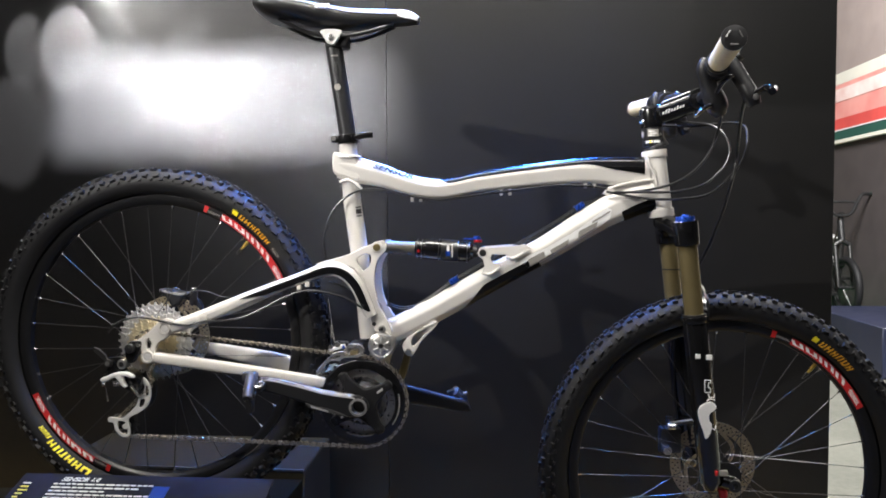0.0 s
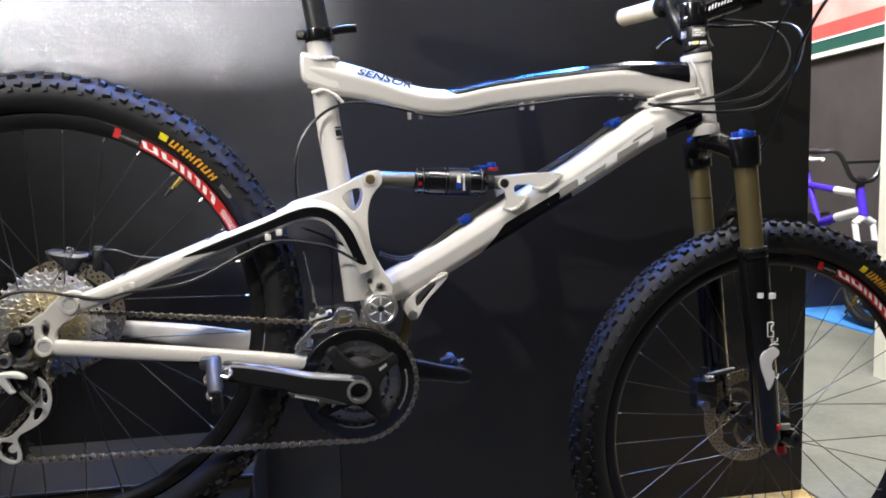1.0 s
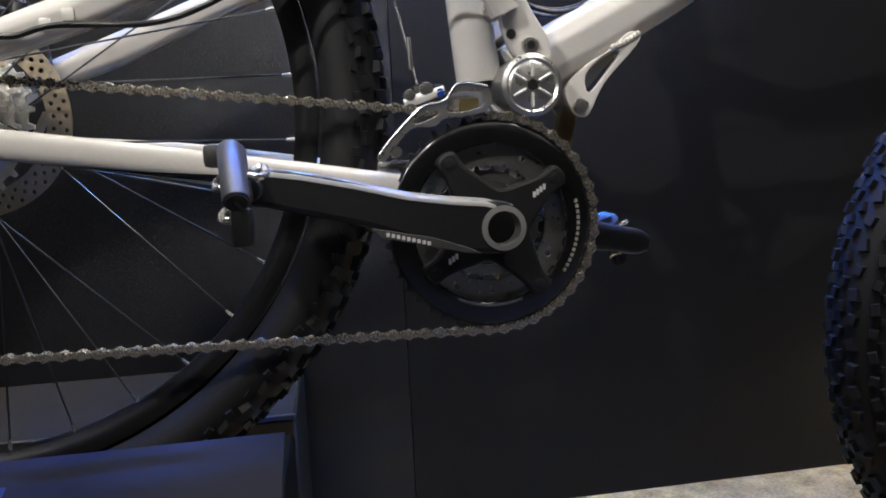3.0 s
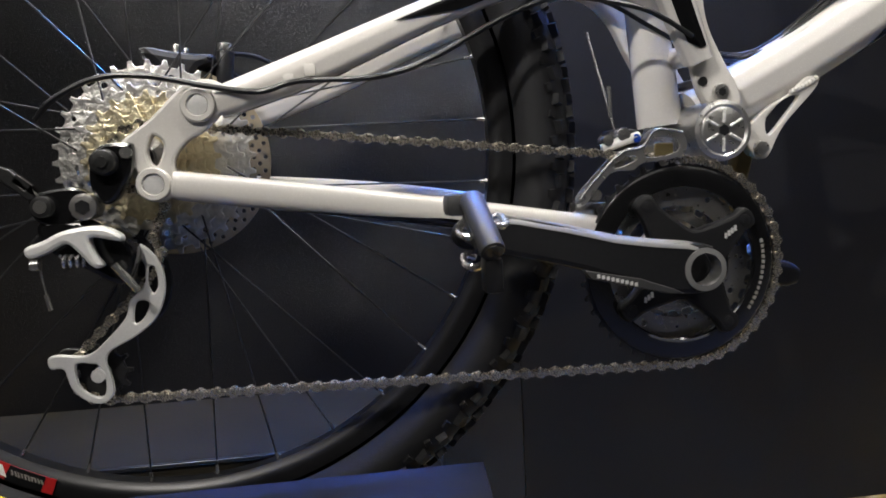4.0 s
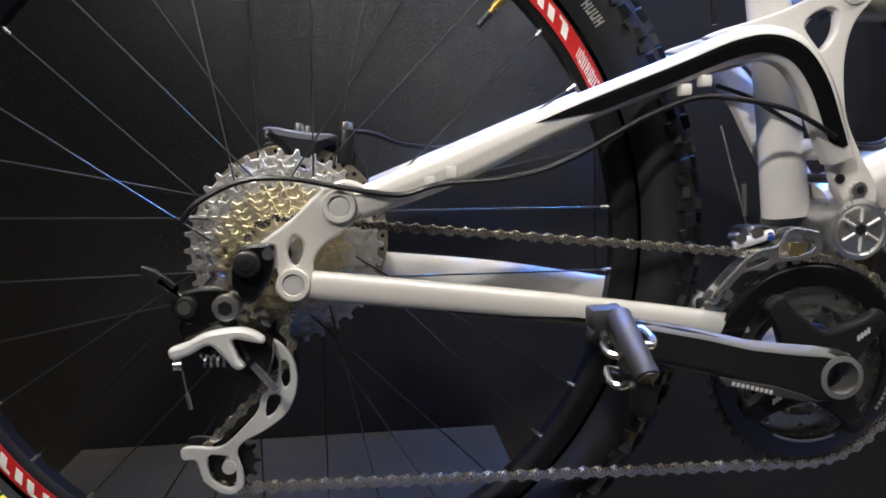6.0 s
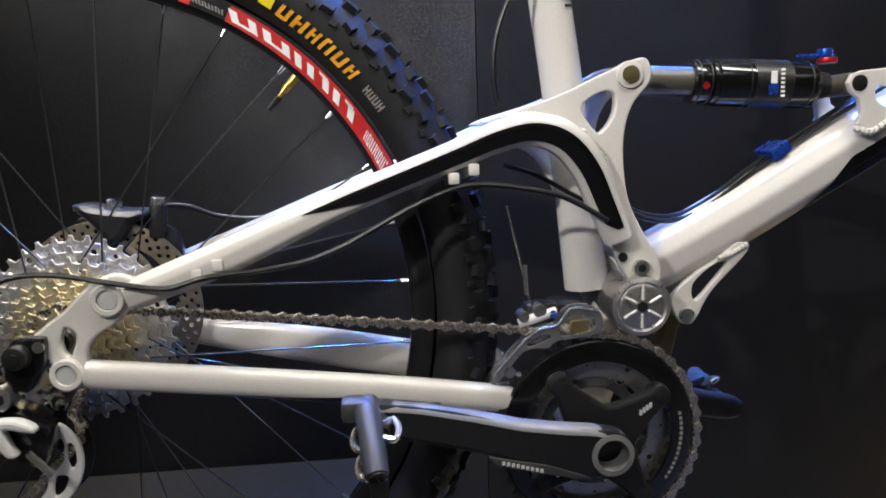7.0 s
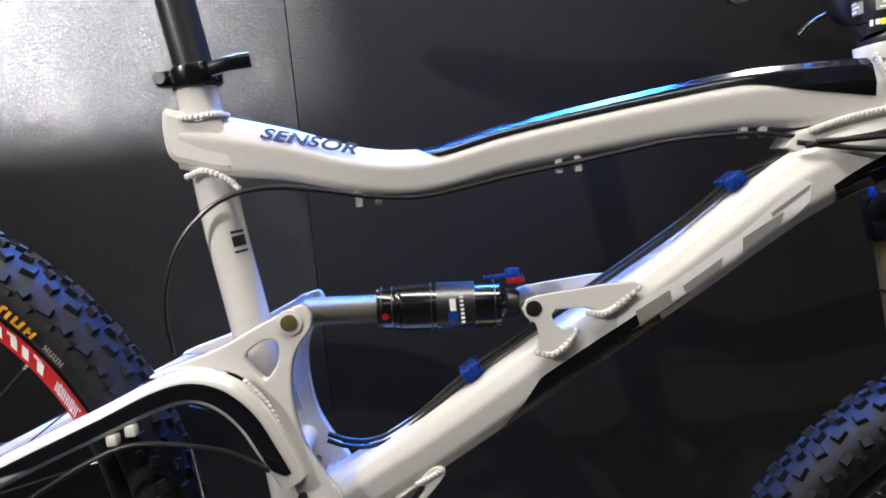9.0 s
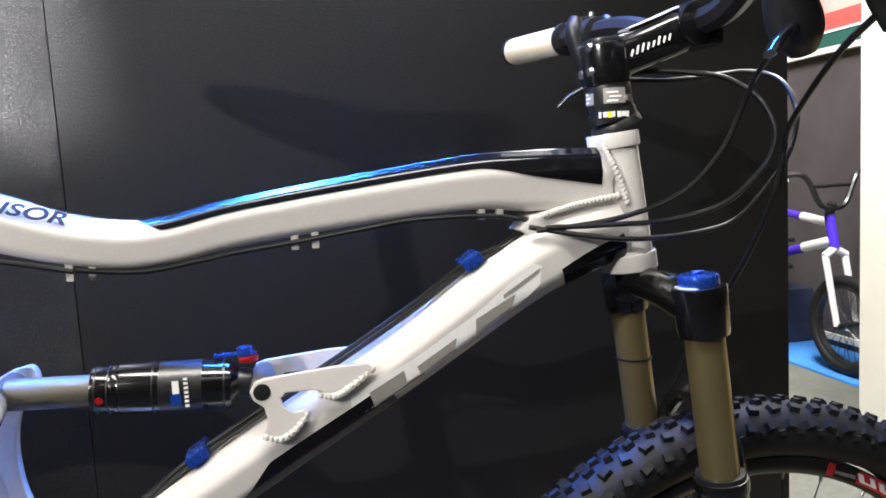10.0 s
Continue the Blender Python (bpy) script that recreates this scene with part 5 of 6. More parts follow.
for sgn in (-1, 1):
    e = Vector((-0.212, 0, 0.515)) if sgn < 0 else BB + (BB - Vector((-0.212, 0, 0.515)))
    y0, y1 = sgn * 0.074, sgn * 0.085
    rows = [(BB.lerp(e, f), y0 + (y1 - y0) * f, h, w) for f, h, w in ((-0.1, 0.0125, 0.009), (0.0, 0.0195, 0.0105), (0.16, 0.019, 0.0095), (0.5, 0.0172, 0.0085), (0.85, 0.0135, 0.0078), (1.0, 0.0128, 0.0075), (1.07, 0.008, 0.006))]
    rows = rows if sgn > 0 else rows[::-1]
    if sgn > 0:
        part("crank_arm", Tube([(p[0], y, p[2], h, w) for p, y, h, w in rows], 3.0, 36).body(28), CRANK, chain_ring, "anthracite crank arm")
    else:
        outline = rounded([(-0.213, 0.5285), (-0.1985, 0.528), (-0.179, 0.5249), (-0.1427, 0.5167), (-0.1057, 0.5065), (-0.075, 0.5015), (-0.0492, 0.4985), (-0.0284, 0.4935), (-0.0175, 0.477), (-0.0265, 0.462), (-0.0404, 0.4584), (-0.0615, 0.46), (-0.0873, 0.4665), (-0.1298, 0.482), (-0.1814, 0.4955), (-0.204, 0.5015), (-0.222, 0.505), (-0.2265, 0.517)], 5)
        part("crank_arm", plate([outline, circle(BB[0], BB[2], 0.0128, 28)], -0.0905, -0.074, 0.0045), CRANK, chain_ring, "anthracite crank arm, its upper bevel coloured as if lit")
    if sgn < 0:
        d = (e - BB).normalized()
        n = Vector((d[2], 0, -d[0]))
        part("arm_bolt_ring", lathe([(0.0165, -0.0912), (0.0165, -0.086), (0.0124, -0.074), (0.0124, -0.0916)], BB, 40), BEVEL, chain_ring, "bright crank bolt ring")
        # strip over the arm's top edge, lit look put into its grey
        top_edge = [(-0.2135, 0.5275), (-0.1985, 0.527), (-0.179, 0.5239), (-0.1427, 0.5157), (-0.1057, 0.5058), (-0.075, 0.5008), (-0.0492, 0.4978), (-0.0284, 0.4925)]
        bev = bmesh.new()
        bend = [(-0.0765, 0.0006)] + [(-0.0847 - 0.0062 * math.sin(radians(g)), -0.0048 + 0.0062 * math.cos(radians(g))) for g in (0, 22, 45, 68, 88)]
        lines = [[bev.verts.new((x, y, z + dz)) for x, z in top_edge] for y, dz in bend]
        for p, q in zip(lines, lines[1:]):
            for j in range(len(p) - 1):
                bev.faces.new((p[j], q[j], q[j + 1], p[j + 1]))
        part("arm_lit_bevel", bev, BEVEL, chain_ring, "upper bevel strip, top light put into its paler grey")
        part("arm_panel", plate([[(-0.1311, 0.4828), (-0.1259, 0.4758), (-0.0652, 0.4608), (-0.0535, 0.4601), (-0.0624, 0.4645), (-0.0878, 0.4735)]], -0.0918, -0.083, 0.0006), PEDALGREY, chain_ring, "bright lower panel")
        for i in range(9):
            part("arm_print", box((-0.1215 + 0.0036 * i, -0.0923, 0.4762 - 0.001 * i), (-0.1191 + 0.0036 * i, -0.0917, 0.479 - 0.001 * i), 0), SILVER, chain_ring)
    # clipless pedal: a slim barrel with four bright wings
    pc = Vector((e[0], sgn * 0.132, e[2]))
    tilt = Euler((0, 0 if sgn < 0 else radians(-20), 0)).to_matrix().to_4x4()

    def turned(b, pc=pc, tilt=tilt):
        d = b if isinstance(b, bpy.types.Mesh) else to_mesh("p", b)
        d.transform(Matrix.Translation(pc) @ tilt)
        return d

    # slanting outer bar with a slotted end, paddles and bright claws
    C, T = (Vector((-0.001, sgn * 0.033, -0.006)), Vector((-0.007, sgn * -0.004, 0.026)))
    D = (C - T).normalized()
    pedal = part("pedal", turned(merge(rod(T, C, 0.0082, seg=28, bevel=0.0015), rod(T + Vector((0, sgn * -0.018, 0.0)), C + Vector((0, sgn * -0.02, 0)), 0.0078, seg=24, bevel=0.002))), PEDALGREY, bike, "grey clipless pedal with bright steel claws")
    part("pedal_axle", rod((e[0], sgn * 0.083, e[2]), (e[0], sgn * 0.118, e[2]), 0.0085, seg=16), GUNMETAL, pedal)
    part("upper_paddle", turned(box((-0.024, min(sgn * -0.024, sgn * -0.004), 0.015), (-0.004, max(sgn * -0.024, sgn * -0.004), 0.03), 0.004, 2)), PEDALGREY, pedal)
    part("lower_paddle", turned(box((-0.006, min(sgn * 0.012, sgn * 0.03), -0.033), (0.006, max(sgn * 0.012, sgn * 0.03), -0.01), 0.003, 2)), CRANK, pedal)
    for z0, x0 in ((0.006, -0.014), (-0.014, -0.012), (0.012, 0.012)):
        part("claw", turned(wire([Vector((x0 * 0.4, sgn * -0.01, z0)), Vector((x0 * 1.0, sgn * -0.010, z0 + 0.002)), Vector((x0 * 1.2, sgn * 0.001, z0 - 0.002)), Vector((x0 * 0.9, sgn * 0.009, z0 - 0.004)), Vector((x0 * 0.3, sgn * 0.008, z0 - 0.003))], 0.0026)), STEEL, pedal, "bright steel claw")
    part("axle_cap", turned(rod(C, C + D * 0.001, 0.0064, seg=24)), SATIN, pedal)
    part("cap_slot", turned(rod(C + D * 0.0012 + Vector((-0.003, 0, 0.004)), C + D * 0.0012 + Vector((0.003, 0, -0.004)), 0.0009, seg=6)), GUNMETAL, pedal)

# chain: a run of half-inch links
LP, UP = Vector((-0.4875, 0, 0.4255)), Vector((-0.4595, 0, 0.51))
YC = -0.0478


def arc(c, r, a0, a1, k):
    return [np.array((c[0] + r * math.cos(radians(a0 + (a1 - a0) * i / k)), c[2] + r * math.sin(radians(a0 + (a1 - a0) * i / k)))) for i in range(k + 1)]


route = arc(RC, 0.0245, 330, 84, 16) + arc(BB, 0.0838, 84.5, -91, 30) + arc(LP, 0.0215, -90, -215, 10) + arc(UP, 0.0205, -30, 40, 6)
route.append(route[0])
lens_ = np.cumsum([0] + [float(np.linalg.norm(b - a)) for a, b in zip(route, route[1:])])
count = 2 * round(lens_[-1] / 0.0127 / 2)


def on_route(s):
    s %= lens_[-1]
    i = min(int(np.searchsorted(lens_, s, "right")) - 1, len(route) - 2)
    f = (s - lens_[i]) / max(1e-9, lens_[i + 1] - lens_[i])
    return route[i] * (1 - f) + route[i + 1] * f


pins = [on_route(lens_[-1] * i / count) for i in range(count)]
chain = part("chain", merge(*[rod((p[0], YC - 0.0041, p[1]), (p[0], YC + 0.0041, p[1]), 0.0026, seg=8) for p in pins]), CHAINSTEEL, bike, "oiled steel chain")


def link_mesh(name, y, w):
    o = [(0.00635 * sx + 0.0038 * math.cos(a), 0.0038 * math.sin(a)) for sx, a0 in ((1, -110), (-1, 70)) for a in [radians(a0 + 220 * i / 8) for i in range(9)]]
    o = o[:9] + [(0.0022, 0.0021), (-0.0022, 0.0021)] + o[9:] + [(-0.0022, -0.0021), (0.0022, -0.0021)]
    b = merge(plate([o], -y - w, -y, 0.0002), plate([o], y, y + w, 0.0002))
    return finish(to_mesh(name, b), CHAINSTEEL)


outer, inner = link_mesh("link", 0.0031, 0.001), link_mesh("link", 0.0018, 0.001)
for i in range(count):
    p, q = pins[i], pins[(i + 1) % count]
    ob = put(new("link", outer if i % 2 else inner), chain)
    d = q - p
    ob.matrix_basis = Matrix.Translation(((p[0] + q[0]) / 2, YC, (p[1] + q[1]) / 2)) @ Euler((0, -math.atan2(d[1], d[0]), 0)).to_matrix().to_4x4() @ Matrix.Diagonal((float(np.linalg.norm(d)) / 0.0127, 1, 1, 1))

# -- rear derailleur --
hang = plate([rounded([(-0.469, 0.5564), (-0.468, 0.5722), (-0.4602, 0.5848), (-0.442, 0.5858), (-0.4389, 0.5816), (-0.4409, 0.5659), (-0.4475, 0.5551), (-0.4535, 0.5467), (-0.4624, 0.5448)], 4)], -0.0815, -0.069, 0.0025)
mech = part("rear_derailleur", hang, GLOSSBLACK, bike, "silver rear derailleur with long cage")
part("axle_nut", merge(rod((-0.4575, -0.081, 0.573), (-0.4575, -0.09, 0.573), 0.0095, 0.0085, seg=20, bevel=0.002), rod((-0.4575, -0.09, 0.573), (-0.4575, -0.0915, 0.573), 0.004, seg=8)), GUNMETAL, mech)
part("hanger_bolt", rod((-0.4435, -0.081, 0.579), (-0.4435, -0.0825, 0.579), 0.0042, seg=12), STEEL, mech)
part("b_knuckle", merge(rod((-0.4735, -0.066, 0.5435), (-0.4735, -0.086, 0.5435), 0.0092, seg=28, bevel=0.002)), CAPALLOY, mech)
part("b_bolt", rod((-0.4735, -0.0862, 0.5435), (-0.4735, -0.0868, 0.5435), 0.0052, seg=6), SATIN, mech)
part("b_arm", plate([rounded([(-0.476, 0.556), (-0.468, 0.54), (-0.488, 0.53), (-0.506, 0.535), (-0.51, 0.55), (-0.498, 0.556)], 5)], -0.08, -0.068, 0.002), GLOSSBLACK, mech)
part("pinch_knuckle", merge(rod((-0.5, -0.066, 0.545), (-0.5, -0.087, 0.545), 0.0072, seg=24, bevel=0.001)), GUNMETAL, mech)
part("pinch_bolt", rod((-0.5, -0.0872, 0.545), (-0.5, -0.0878, 0.545), 0.0045, seg=12), STEEL, mech)
part("cable_stop", plate([[(-0.502, 0.552), (-0.508, 0.549), (-0.528, 0.567), (-0.527, 0.574), (-0.518, 0.571)], [(-0.51, 0.557), (-0.516, 0.563), (-0.514, 0.566), (-0.507, 0.56)]], -0.084, -0.078, 0.001), GUNMETAL, mech)
outer_arm = rounded([(-0.511, 0.518), (-0.499, 0.5225), (-0.485, 0.5285), (-0.463, 0.5305), (-0.4495, 0.5245), (-0.4485, 0.5195), (-0.456, 0.5205), (-0.4685, 0.5225), (-0.466, 0.511), (-0.462, 0.5035), (-0.4685, 0.5025), (-0.477, 0.513), (-0.485, 0.5195), (-0.498, 0.5135), (-0.509, 0.511)], 5)
part("parallelogram_arm", plate([outer_arm], -0.093, -0.083, 0.0025), SILVER, mech, "polished silver arm")
part("parallelogram_back", plate([rounded([(-0.505, 0.535), (-0.47, 0.533), (-0.446, 0.515), (-0.452, 0.488), (-0.475, 0.498), (-0.502, 0.515)], 4)], -0.08, -0.05, 0.004), GLOSSBLACK, mech)
part("spring", wire([(-0.492 + 0.0011 * i, -0.084 + 0.004 * math.sin(i * 1.6), 0.5075 + 0.004 * math.cos(i * 1.6)) for i in range(16)], 0.0011), STEEL, mech)
part("limit_screw", rod((-0.457, -0.086, 0.5035), (-0.4435, -0.083, 0.484), 0.0028, seg=10), STEEL, mech)
part("cable_bolt", rod((-0.509, -0.088, 0.5065), (-0.5035, -0.088, 0.5065), 0.0042, seg=10), STEEL, mech)
part("cable_end", merge(rod((-0.505, -0.086, 0.505), (-0.5015, -0.086, 0.48), 0.0008, seg=6), rod((-0.5025, -0.086, 0.486), (-0.5005, -0.086, 0.4745), 0.0016, seg=8)), STEEL, mech)
cage_o = rounded([(-0.456, 0.518), (-0.4425, 0.5125), (-0.4325, 0.4985), (-0.431, 0.48), (-0.4385, 0.4605), (-0.4545, 0.4475), (-0.472, 0.4385), (-0.4765, 0.4305), (-0.4735, 0.4175), (-0.4735, 0.406), (-0.4815, 0.3995), (-0.493, 0.4025), (-0.5025, 0.4125), (-0.5065, 0.4265), (-0.5155, 0.428), (-0.5165, 0.4355), (-0.509, 0.438), (-0.489, 0.4365), (-0.474, 0.4475), (-0.4605, 0.462), (-0.457, 0.4735), (-0.446, 0.484), (-0.444, 0.4985), (-0.4515, 0.51)], 5)
cage_h = rounded([(-0.4975, 0.4295), (-0.4875, 0.4295), (-0.4825, 0.4275), (-0.4785, 0.4165), (-0.4805, 0.4055), (-0.4885, 0.4065), (-0.4965, 0.4145)], 5)
cage_h2 = rounded([(-0.452, 0.472), (-0.4435, 0.4715), (-0.4475, 0.461), (-0.4545, 0.4575)], 5)
cage_h3 = rounded([(-0.4415, 0.497), (-0.437, 0.4965), (-0.436, 0.4835), (-0.44, 0.4785), (-0.4425, 0.486)], 4)
part("cage_plate", plate([cage_o, cage_h, cage_h2, cage_h3], -0.0605, -0.0565, 0.0014), SILVER, mech, "curved silver cage plate")
part("cage_plate", plate([cage_o, cage_h], -0.0395, -0.0365, 0.001), GUNMETAL, mech)
MECH = Vector((-0.0045, 0, 0.005))
for c in (LP - MECH, UP - MECH):
    part("jockey_wheel", sprocket((c[0], 0, c[2]), 0.0185, 11, YC - 0.0017, YC + 0.0017, 0.006, 0.005), SATIN, mech)
    part("jockey_bolt", merge(rod((c[0], -0.0612, c[2]), (c[0], -0.037, c[2]), 0.0052, seg=16, bevel=0.0006), rod((c[0], -0.0616, c[2]), (c[0], -0.0612, c[2]), 0.0024, seg=6)), SILVER if c[2] < 0.45 else GUNMETAL, mech)
mech.matrix_basis = Matrix.Translation(MECH)

# -- front derailleur --
cage = rounded([(-0.1209, 0.5342), (-0.1164, 0.5295), (-0.0964, 0.5522), (-0.0774, 0.5539), (-0.0689, 0.5592), (-0.0357, 0.5637), (-0.0362, 0.5819), (-0.0581, 0.5846), (-0.0696, 0.5721), (-0.0874, 0.5676), (-0.11, 0.5467)], 3)
fd = part("front_derailleur", plate([cage, rounded([(-0.0625, 0.5775), (-0.041, 0.577), (-0.0412, 0.5668), (-0.067, 0.5635)], 3), rounded([(-0.0935, 0.559), (-0.079, 0.5655), (-0.0745, 0.562), (-0.0905, 0.556)], 3)], -0.0565, -0.0548, 0.0004), CAPALLOY, bike, "bright steel front derailleur")
part("cage_rim", wire([(x, -0.0566, z) for x, z in ((-0.1209, 0.5342), (-0.11, 0.5467), (-0.0874, 0.5676), (-0.0696, 0.5721), (-0.0581, 0.5846), (-0.0362, 0.5819))], 0.0011), STEEL, fd, "bright rolled edge")
part("inner_plate", plate([cage], -0.0425, -0.041, 0.0004), STEEL, fd)
part("limit_plate", box((-0.058, -0.054, 0.564), (-0.043, -0.051, 0.574), 0.0006), BRONZE, fd)
part("body", merge(box((-0.092, -0.042, 0.572), (-0.064, -0.022, 0.587), 0.006, 2), box((-0.066, -0.03, 0.562), (-0.036, 0.01, 0.583), 0.007, 2)), SATIN, fd)
for x, z, r in ((-0.0945, 0.578, 0.0045), (-0.0815, 0.582, 0.0055), (-0.071, 0.579, 0.0035)):
    part("body_bolt", rod((x, -0.05, z), (x, -0.035, z), r, seg=16, bevel=0.0008), STEEL if r > 0.004 else BLUEANO, fd)
part("body_link", Tube([(-0.098, -0.044, 0.572, 0.0035, 0.004), (-0.085, -0.046, 0.576, 0.004, 0.004), (-0.068, -0.046, 0.581, 0.0035, 0.004)], 2.6, 12).body(14), SILVER, fd)
part("bridge", merge(rod((-0.108, -0.0565, 0.536), (-0.108, -0.041, 0.536), 0.0045, seg=12), box((-0.122, -0.045, 0.519), (-0.094, -0.028, 0.53), 0.004, 2)), STEEL, fd)
part("cable", rod((-0.088, -0.046, 0.586), (-0.103, -0.03, 0.665), 0.0009, seg=6), STEEL, fd)
part("cable_end", rod((-0.0925, -0.05, 0.596), (-0.0935, -0.05, 0.62), 0.0018, seg=8), STEEL, fd)

# -- rear brake --
rb = part("rear_caliper", plate([rounded([(-0.4709, 0.6706), (-0.4625, 0.6728), (-0.4481, 0.6697), (-0.4312, 0.667), (-0.4116, 0.6652), (-0.4101, 0.6581), (-0.4223, 0.6536), (-0.4306, 0.6409), (-0.4432, 0.6364), (-0.4498, 0.6468), (-0.4588, 0.6572)], 4)], 0.036, 0.072, 0.006), SATIN, bike, "dark rear disc brake caliper")
part("banjo", rod((-0.405, 0.05, 0.640), (-0.402, 0.05, 0.669), 0.0075, seg=16, bevel=0.002), SATIN, rb)
for a, b, r in (((-0.4419, 0.05, 0.662), (-0.4413, 0.05, 0.6755), 0.0042), ((-0.402, 0.05, 0.669), (-0.4016, 0.05, 0.6755), 0.0068), ((-0.4345, 0.05, 0.662), (-0.434, 0.05, 0.673), 0.0026), ((-0.47, 0.05, 0.666), (-0.455, 0.05, 0.6665), 0.003)):
    part("bolt", rod(a, b, r, seg=12, bevel=0.0006), STEEL, rb)
part("adapter", plate([rounded([(-0.47, 0.66), (-0.40, 0.655), (-0.385, 0.62), (-0.41, 0.61), (-0.45, 0.64)], 4)], 0.05, 0.06, 0.001), SATIN, rb)
part("hose", wire([(-0.406, 0.055, 0.668), (-0.38, 0.06, 0.666), (-0.35, 0.064, 0.655), (-0.3, 0.066, 0.655), (-0.2, 0.058, 0.69)], 0.002), CABLE, rb)

rb.matrix_basis = Matrix.Translation((0.006, 0, 0.003))

# -- cables --
cables = part("shift_cable", wire([(0.0606, -0.0260, 0.8554), (0.0265, -0.0260, 0.8635), (-0.0077, -0.0260, 0.8693), (-0.0383, -0.0260, 0.8682), (-0.0657, -0.0260, 0.8572), (-0.0905, -0.0260, 0.8337), (-0.1048, -0.0260, 0.8044), (-0.1102, -0.0260, 0.7740), (-0.1079, -0.0260, 0.7425)], 0.0021), CABLE, bike, "black cable housing")
part("end_cap", rod((-0.094, -0.05, 0.722), (-0.0955, -0.05, 0.735), 0.0035, seg=12), SATIN, cables)
part("top_tube_cable", wire([(0.4413, -0.0140, 0.8644), (0.4089, -0.0140, 0.8691), (0.3768, -0.0140, 0.8743), (0.3167, -0.0140, 0.8751), (0.2702, -0.0140, 0.8701), (0.2284, -0.0140, 0.8650), (0.1776, -0.0140, 0.8595), (0.1453, -0.0140, 0.8548), (0.1040, -0.0140, 0.8502), (0.0594, -0.0140, 0.8550)], 0.0021), CABLE, cables)
part("stay_cable", wire([(-0.0317, -0.0660, 0.6534), (-0.0541, -0.0660, 0.6672), (-0.0744, -0.0660, 0.6758), (-0.1147, -0.0660, 0.6837), (-0.1427, -0.0660, 0.6836), (-0.1790, -0.0660, 0.6705), (-0.2352, -0.0660, 0.6422), (-0.2741, -0.0660, 0.6310), (-0.2968, -0.0660, 0.6275), (-0.3193, -0.0660, 0.6244), (-0.3525, -0.0660, 0.6218), (-0.3845, -0.0660, 0.6261)][:8] + [(-0.3285, -0.0820, 0.6278), (-0.3568, -0.0820, 0.6215), (-0.3924, -0.0820, 0.6269), (-0.4317, -0.0820, 0.6348), (-0.4633, -0.0820, 0.6338), (-0.4915, -0.0820, 0.6210), (-0.5040, -0.0820, 0.6076)], 0.0021), CABLE, cables)
part("stay_cable", wire([(-0.1033, -0.0200, 0.6974), (-0.0769, -0.0200, 0.6880), (-0.0505, -0.0200, 0.6731), (-0.0236, -0.0200, 0.6579)], 0.0019), CABLE, cables)
for dy, dz in ((-0.010, 0.0), (-0.003, 0.003), (0.005, 0.0)):
    part("down_tube_cable", wire([(p[0], dy, p[2] + dz) for p in [(0.0049, -0.0060, 0.6534), (0.0205, -0.0060, 0.6468), (0.0436, -0.0060, 0.6449), (0.0730, -0.0060, 0.6557), (0.1314, -0.0060, 0.6965), (0.1890, -0.0060, 0.7302), (0.2538, -0.0060, 0.7667), (0.3135, -0.0060, 0.8014), (0.3636, -0.0060, 0.8342), (0.3979, -0.0060, 0.8482)]] + [(0.43 + dz, dy, 0.876 + dz)], 0.0022), CABLE, cables)
for x, z in ((0.1325, 0.699), (0.364, 0.836)):
    part("cable_clip", merge(*[box((x - 0.009, -0.017, z - 0.004), (x + 0.009, 0.012, z + 0.006), 0.002, 2)]), BLUEANO, cables, "blue cable clip").data.transform(Matrix.Translation((x, 0, z)) @ Euler((0, radians(-31), 0)).to_matrix().to_4x4() @ Matrix.Translation((-x, 0, -z)))
part("front_loop", wire([(0.41, -0.025, 0.863), (0.458, -0.035, 0.853), (0.5, -0.042, 0.848), (0.552, -0.045, 0.85), (0.591, -0.045, 0.86), (0.629, -0.045, 0.896), (0.645, -0.044, 0.922), (0.6515, -0.04, 0.95), (0.655, -0.015, 0.977), (0.642, 0.014, 0.989), (0.6, 0.02, 0.986), (0.56, 0.02, 0.984), (0.518, 0.022, 0.986)], 0.0023), CABLE, cables)
part("front_loop", wire([(0.423, -0.03, 0.862), (0.48, -0.036, 0.861), (0.53, -0.042, 0.862), (0.574, -0.05, 0.873), (0.6, -0.058, 0.896), (0.611, -0.061, 0.912), (0.6155, -0.06, 0.9336), (0.611, -0.045, 0.96), (0.595, -0.025, 0.979), (0.572, -0.011, 0.986), (0.545, 0.0, 0.99), (0.518, 0.012, 0.99)], 0.0023), CABLE, cables)
part("front_loop", wire([(0.4156, -0.028, 0.8597), (0.466, -0.032, 0.863), (0.501, -0.0345, 0.869), (0.53, -0.037, 0.878), (0.555, -0.04, 0.893), (0.58, -0.042, 0.92), (0.594, -0.046, 0.95), (0.598, -0.06, 0.975), (0.592, -0.09, 0.992), (0.578, -0.125, 1.003)], 0.0024), CABLE, cables)
part("brake_hose", wire([(0.602, -0.182, 1.0), (0.612, -0.13, 0.978), (0.629, -0.06, 0.9335), (0.627, -0.052, 0.9), (0.6214, -0.047, 0.87), (0.614, -0.02, 0.818), (0.602, 0.02, 0.757), (0.576, 0.044, 0.69), (0.553, 0.048, 0.6), (0.55, 0.05, 0.5), (0.555, 0.045, 0.43)], 0.0026), CABLE, cables)

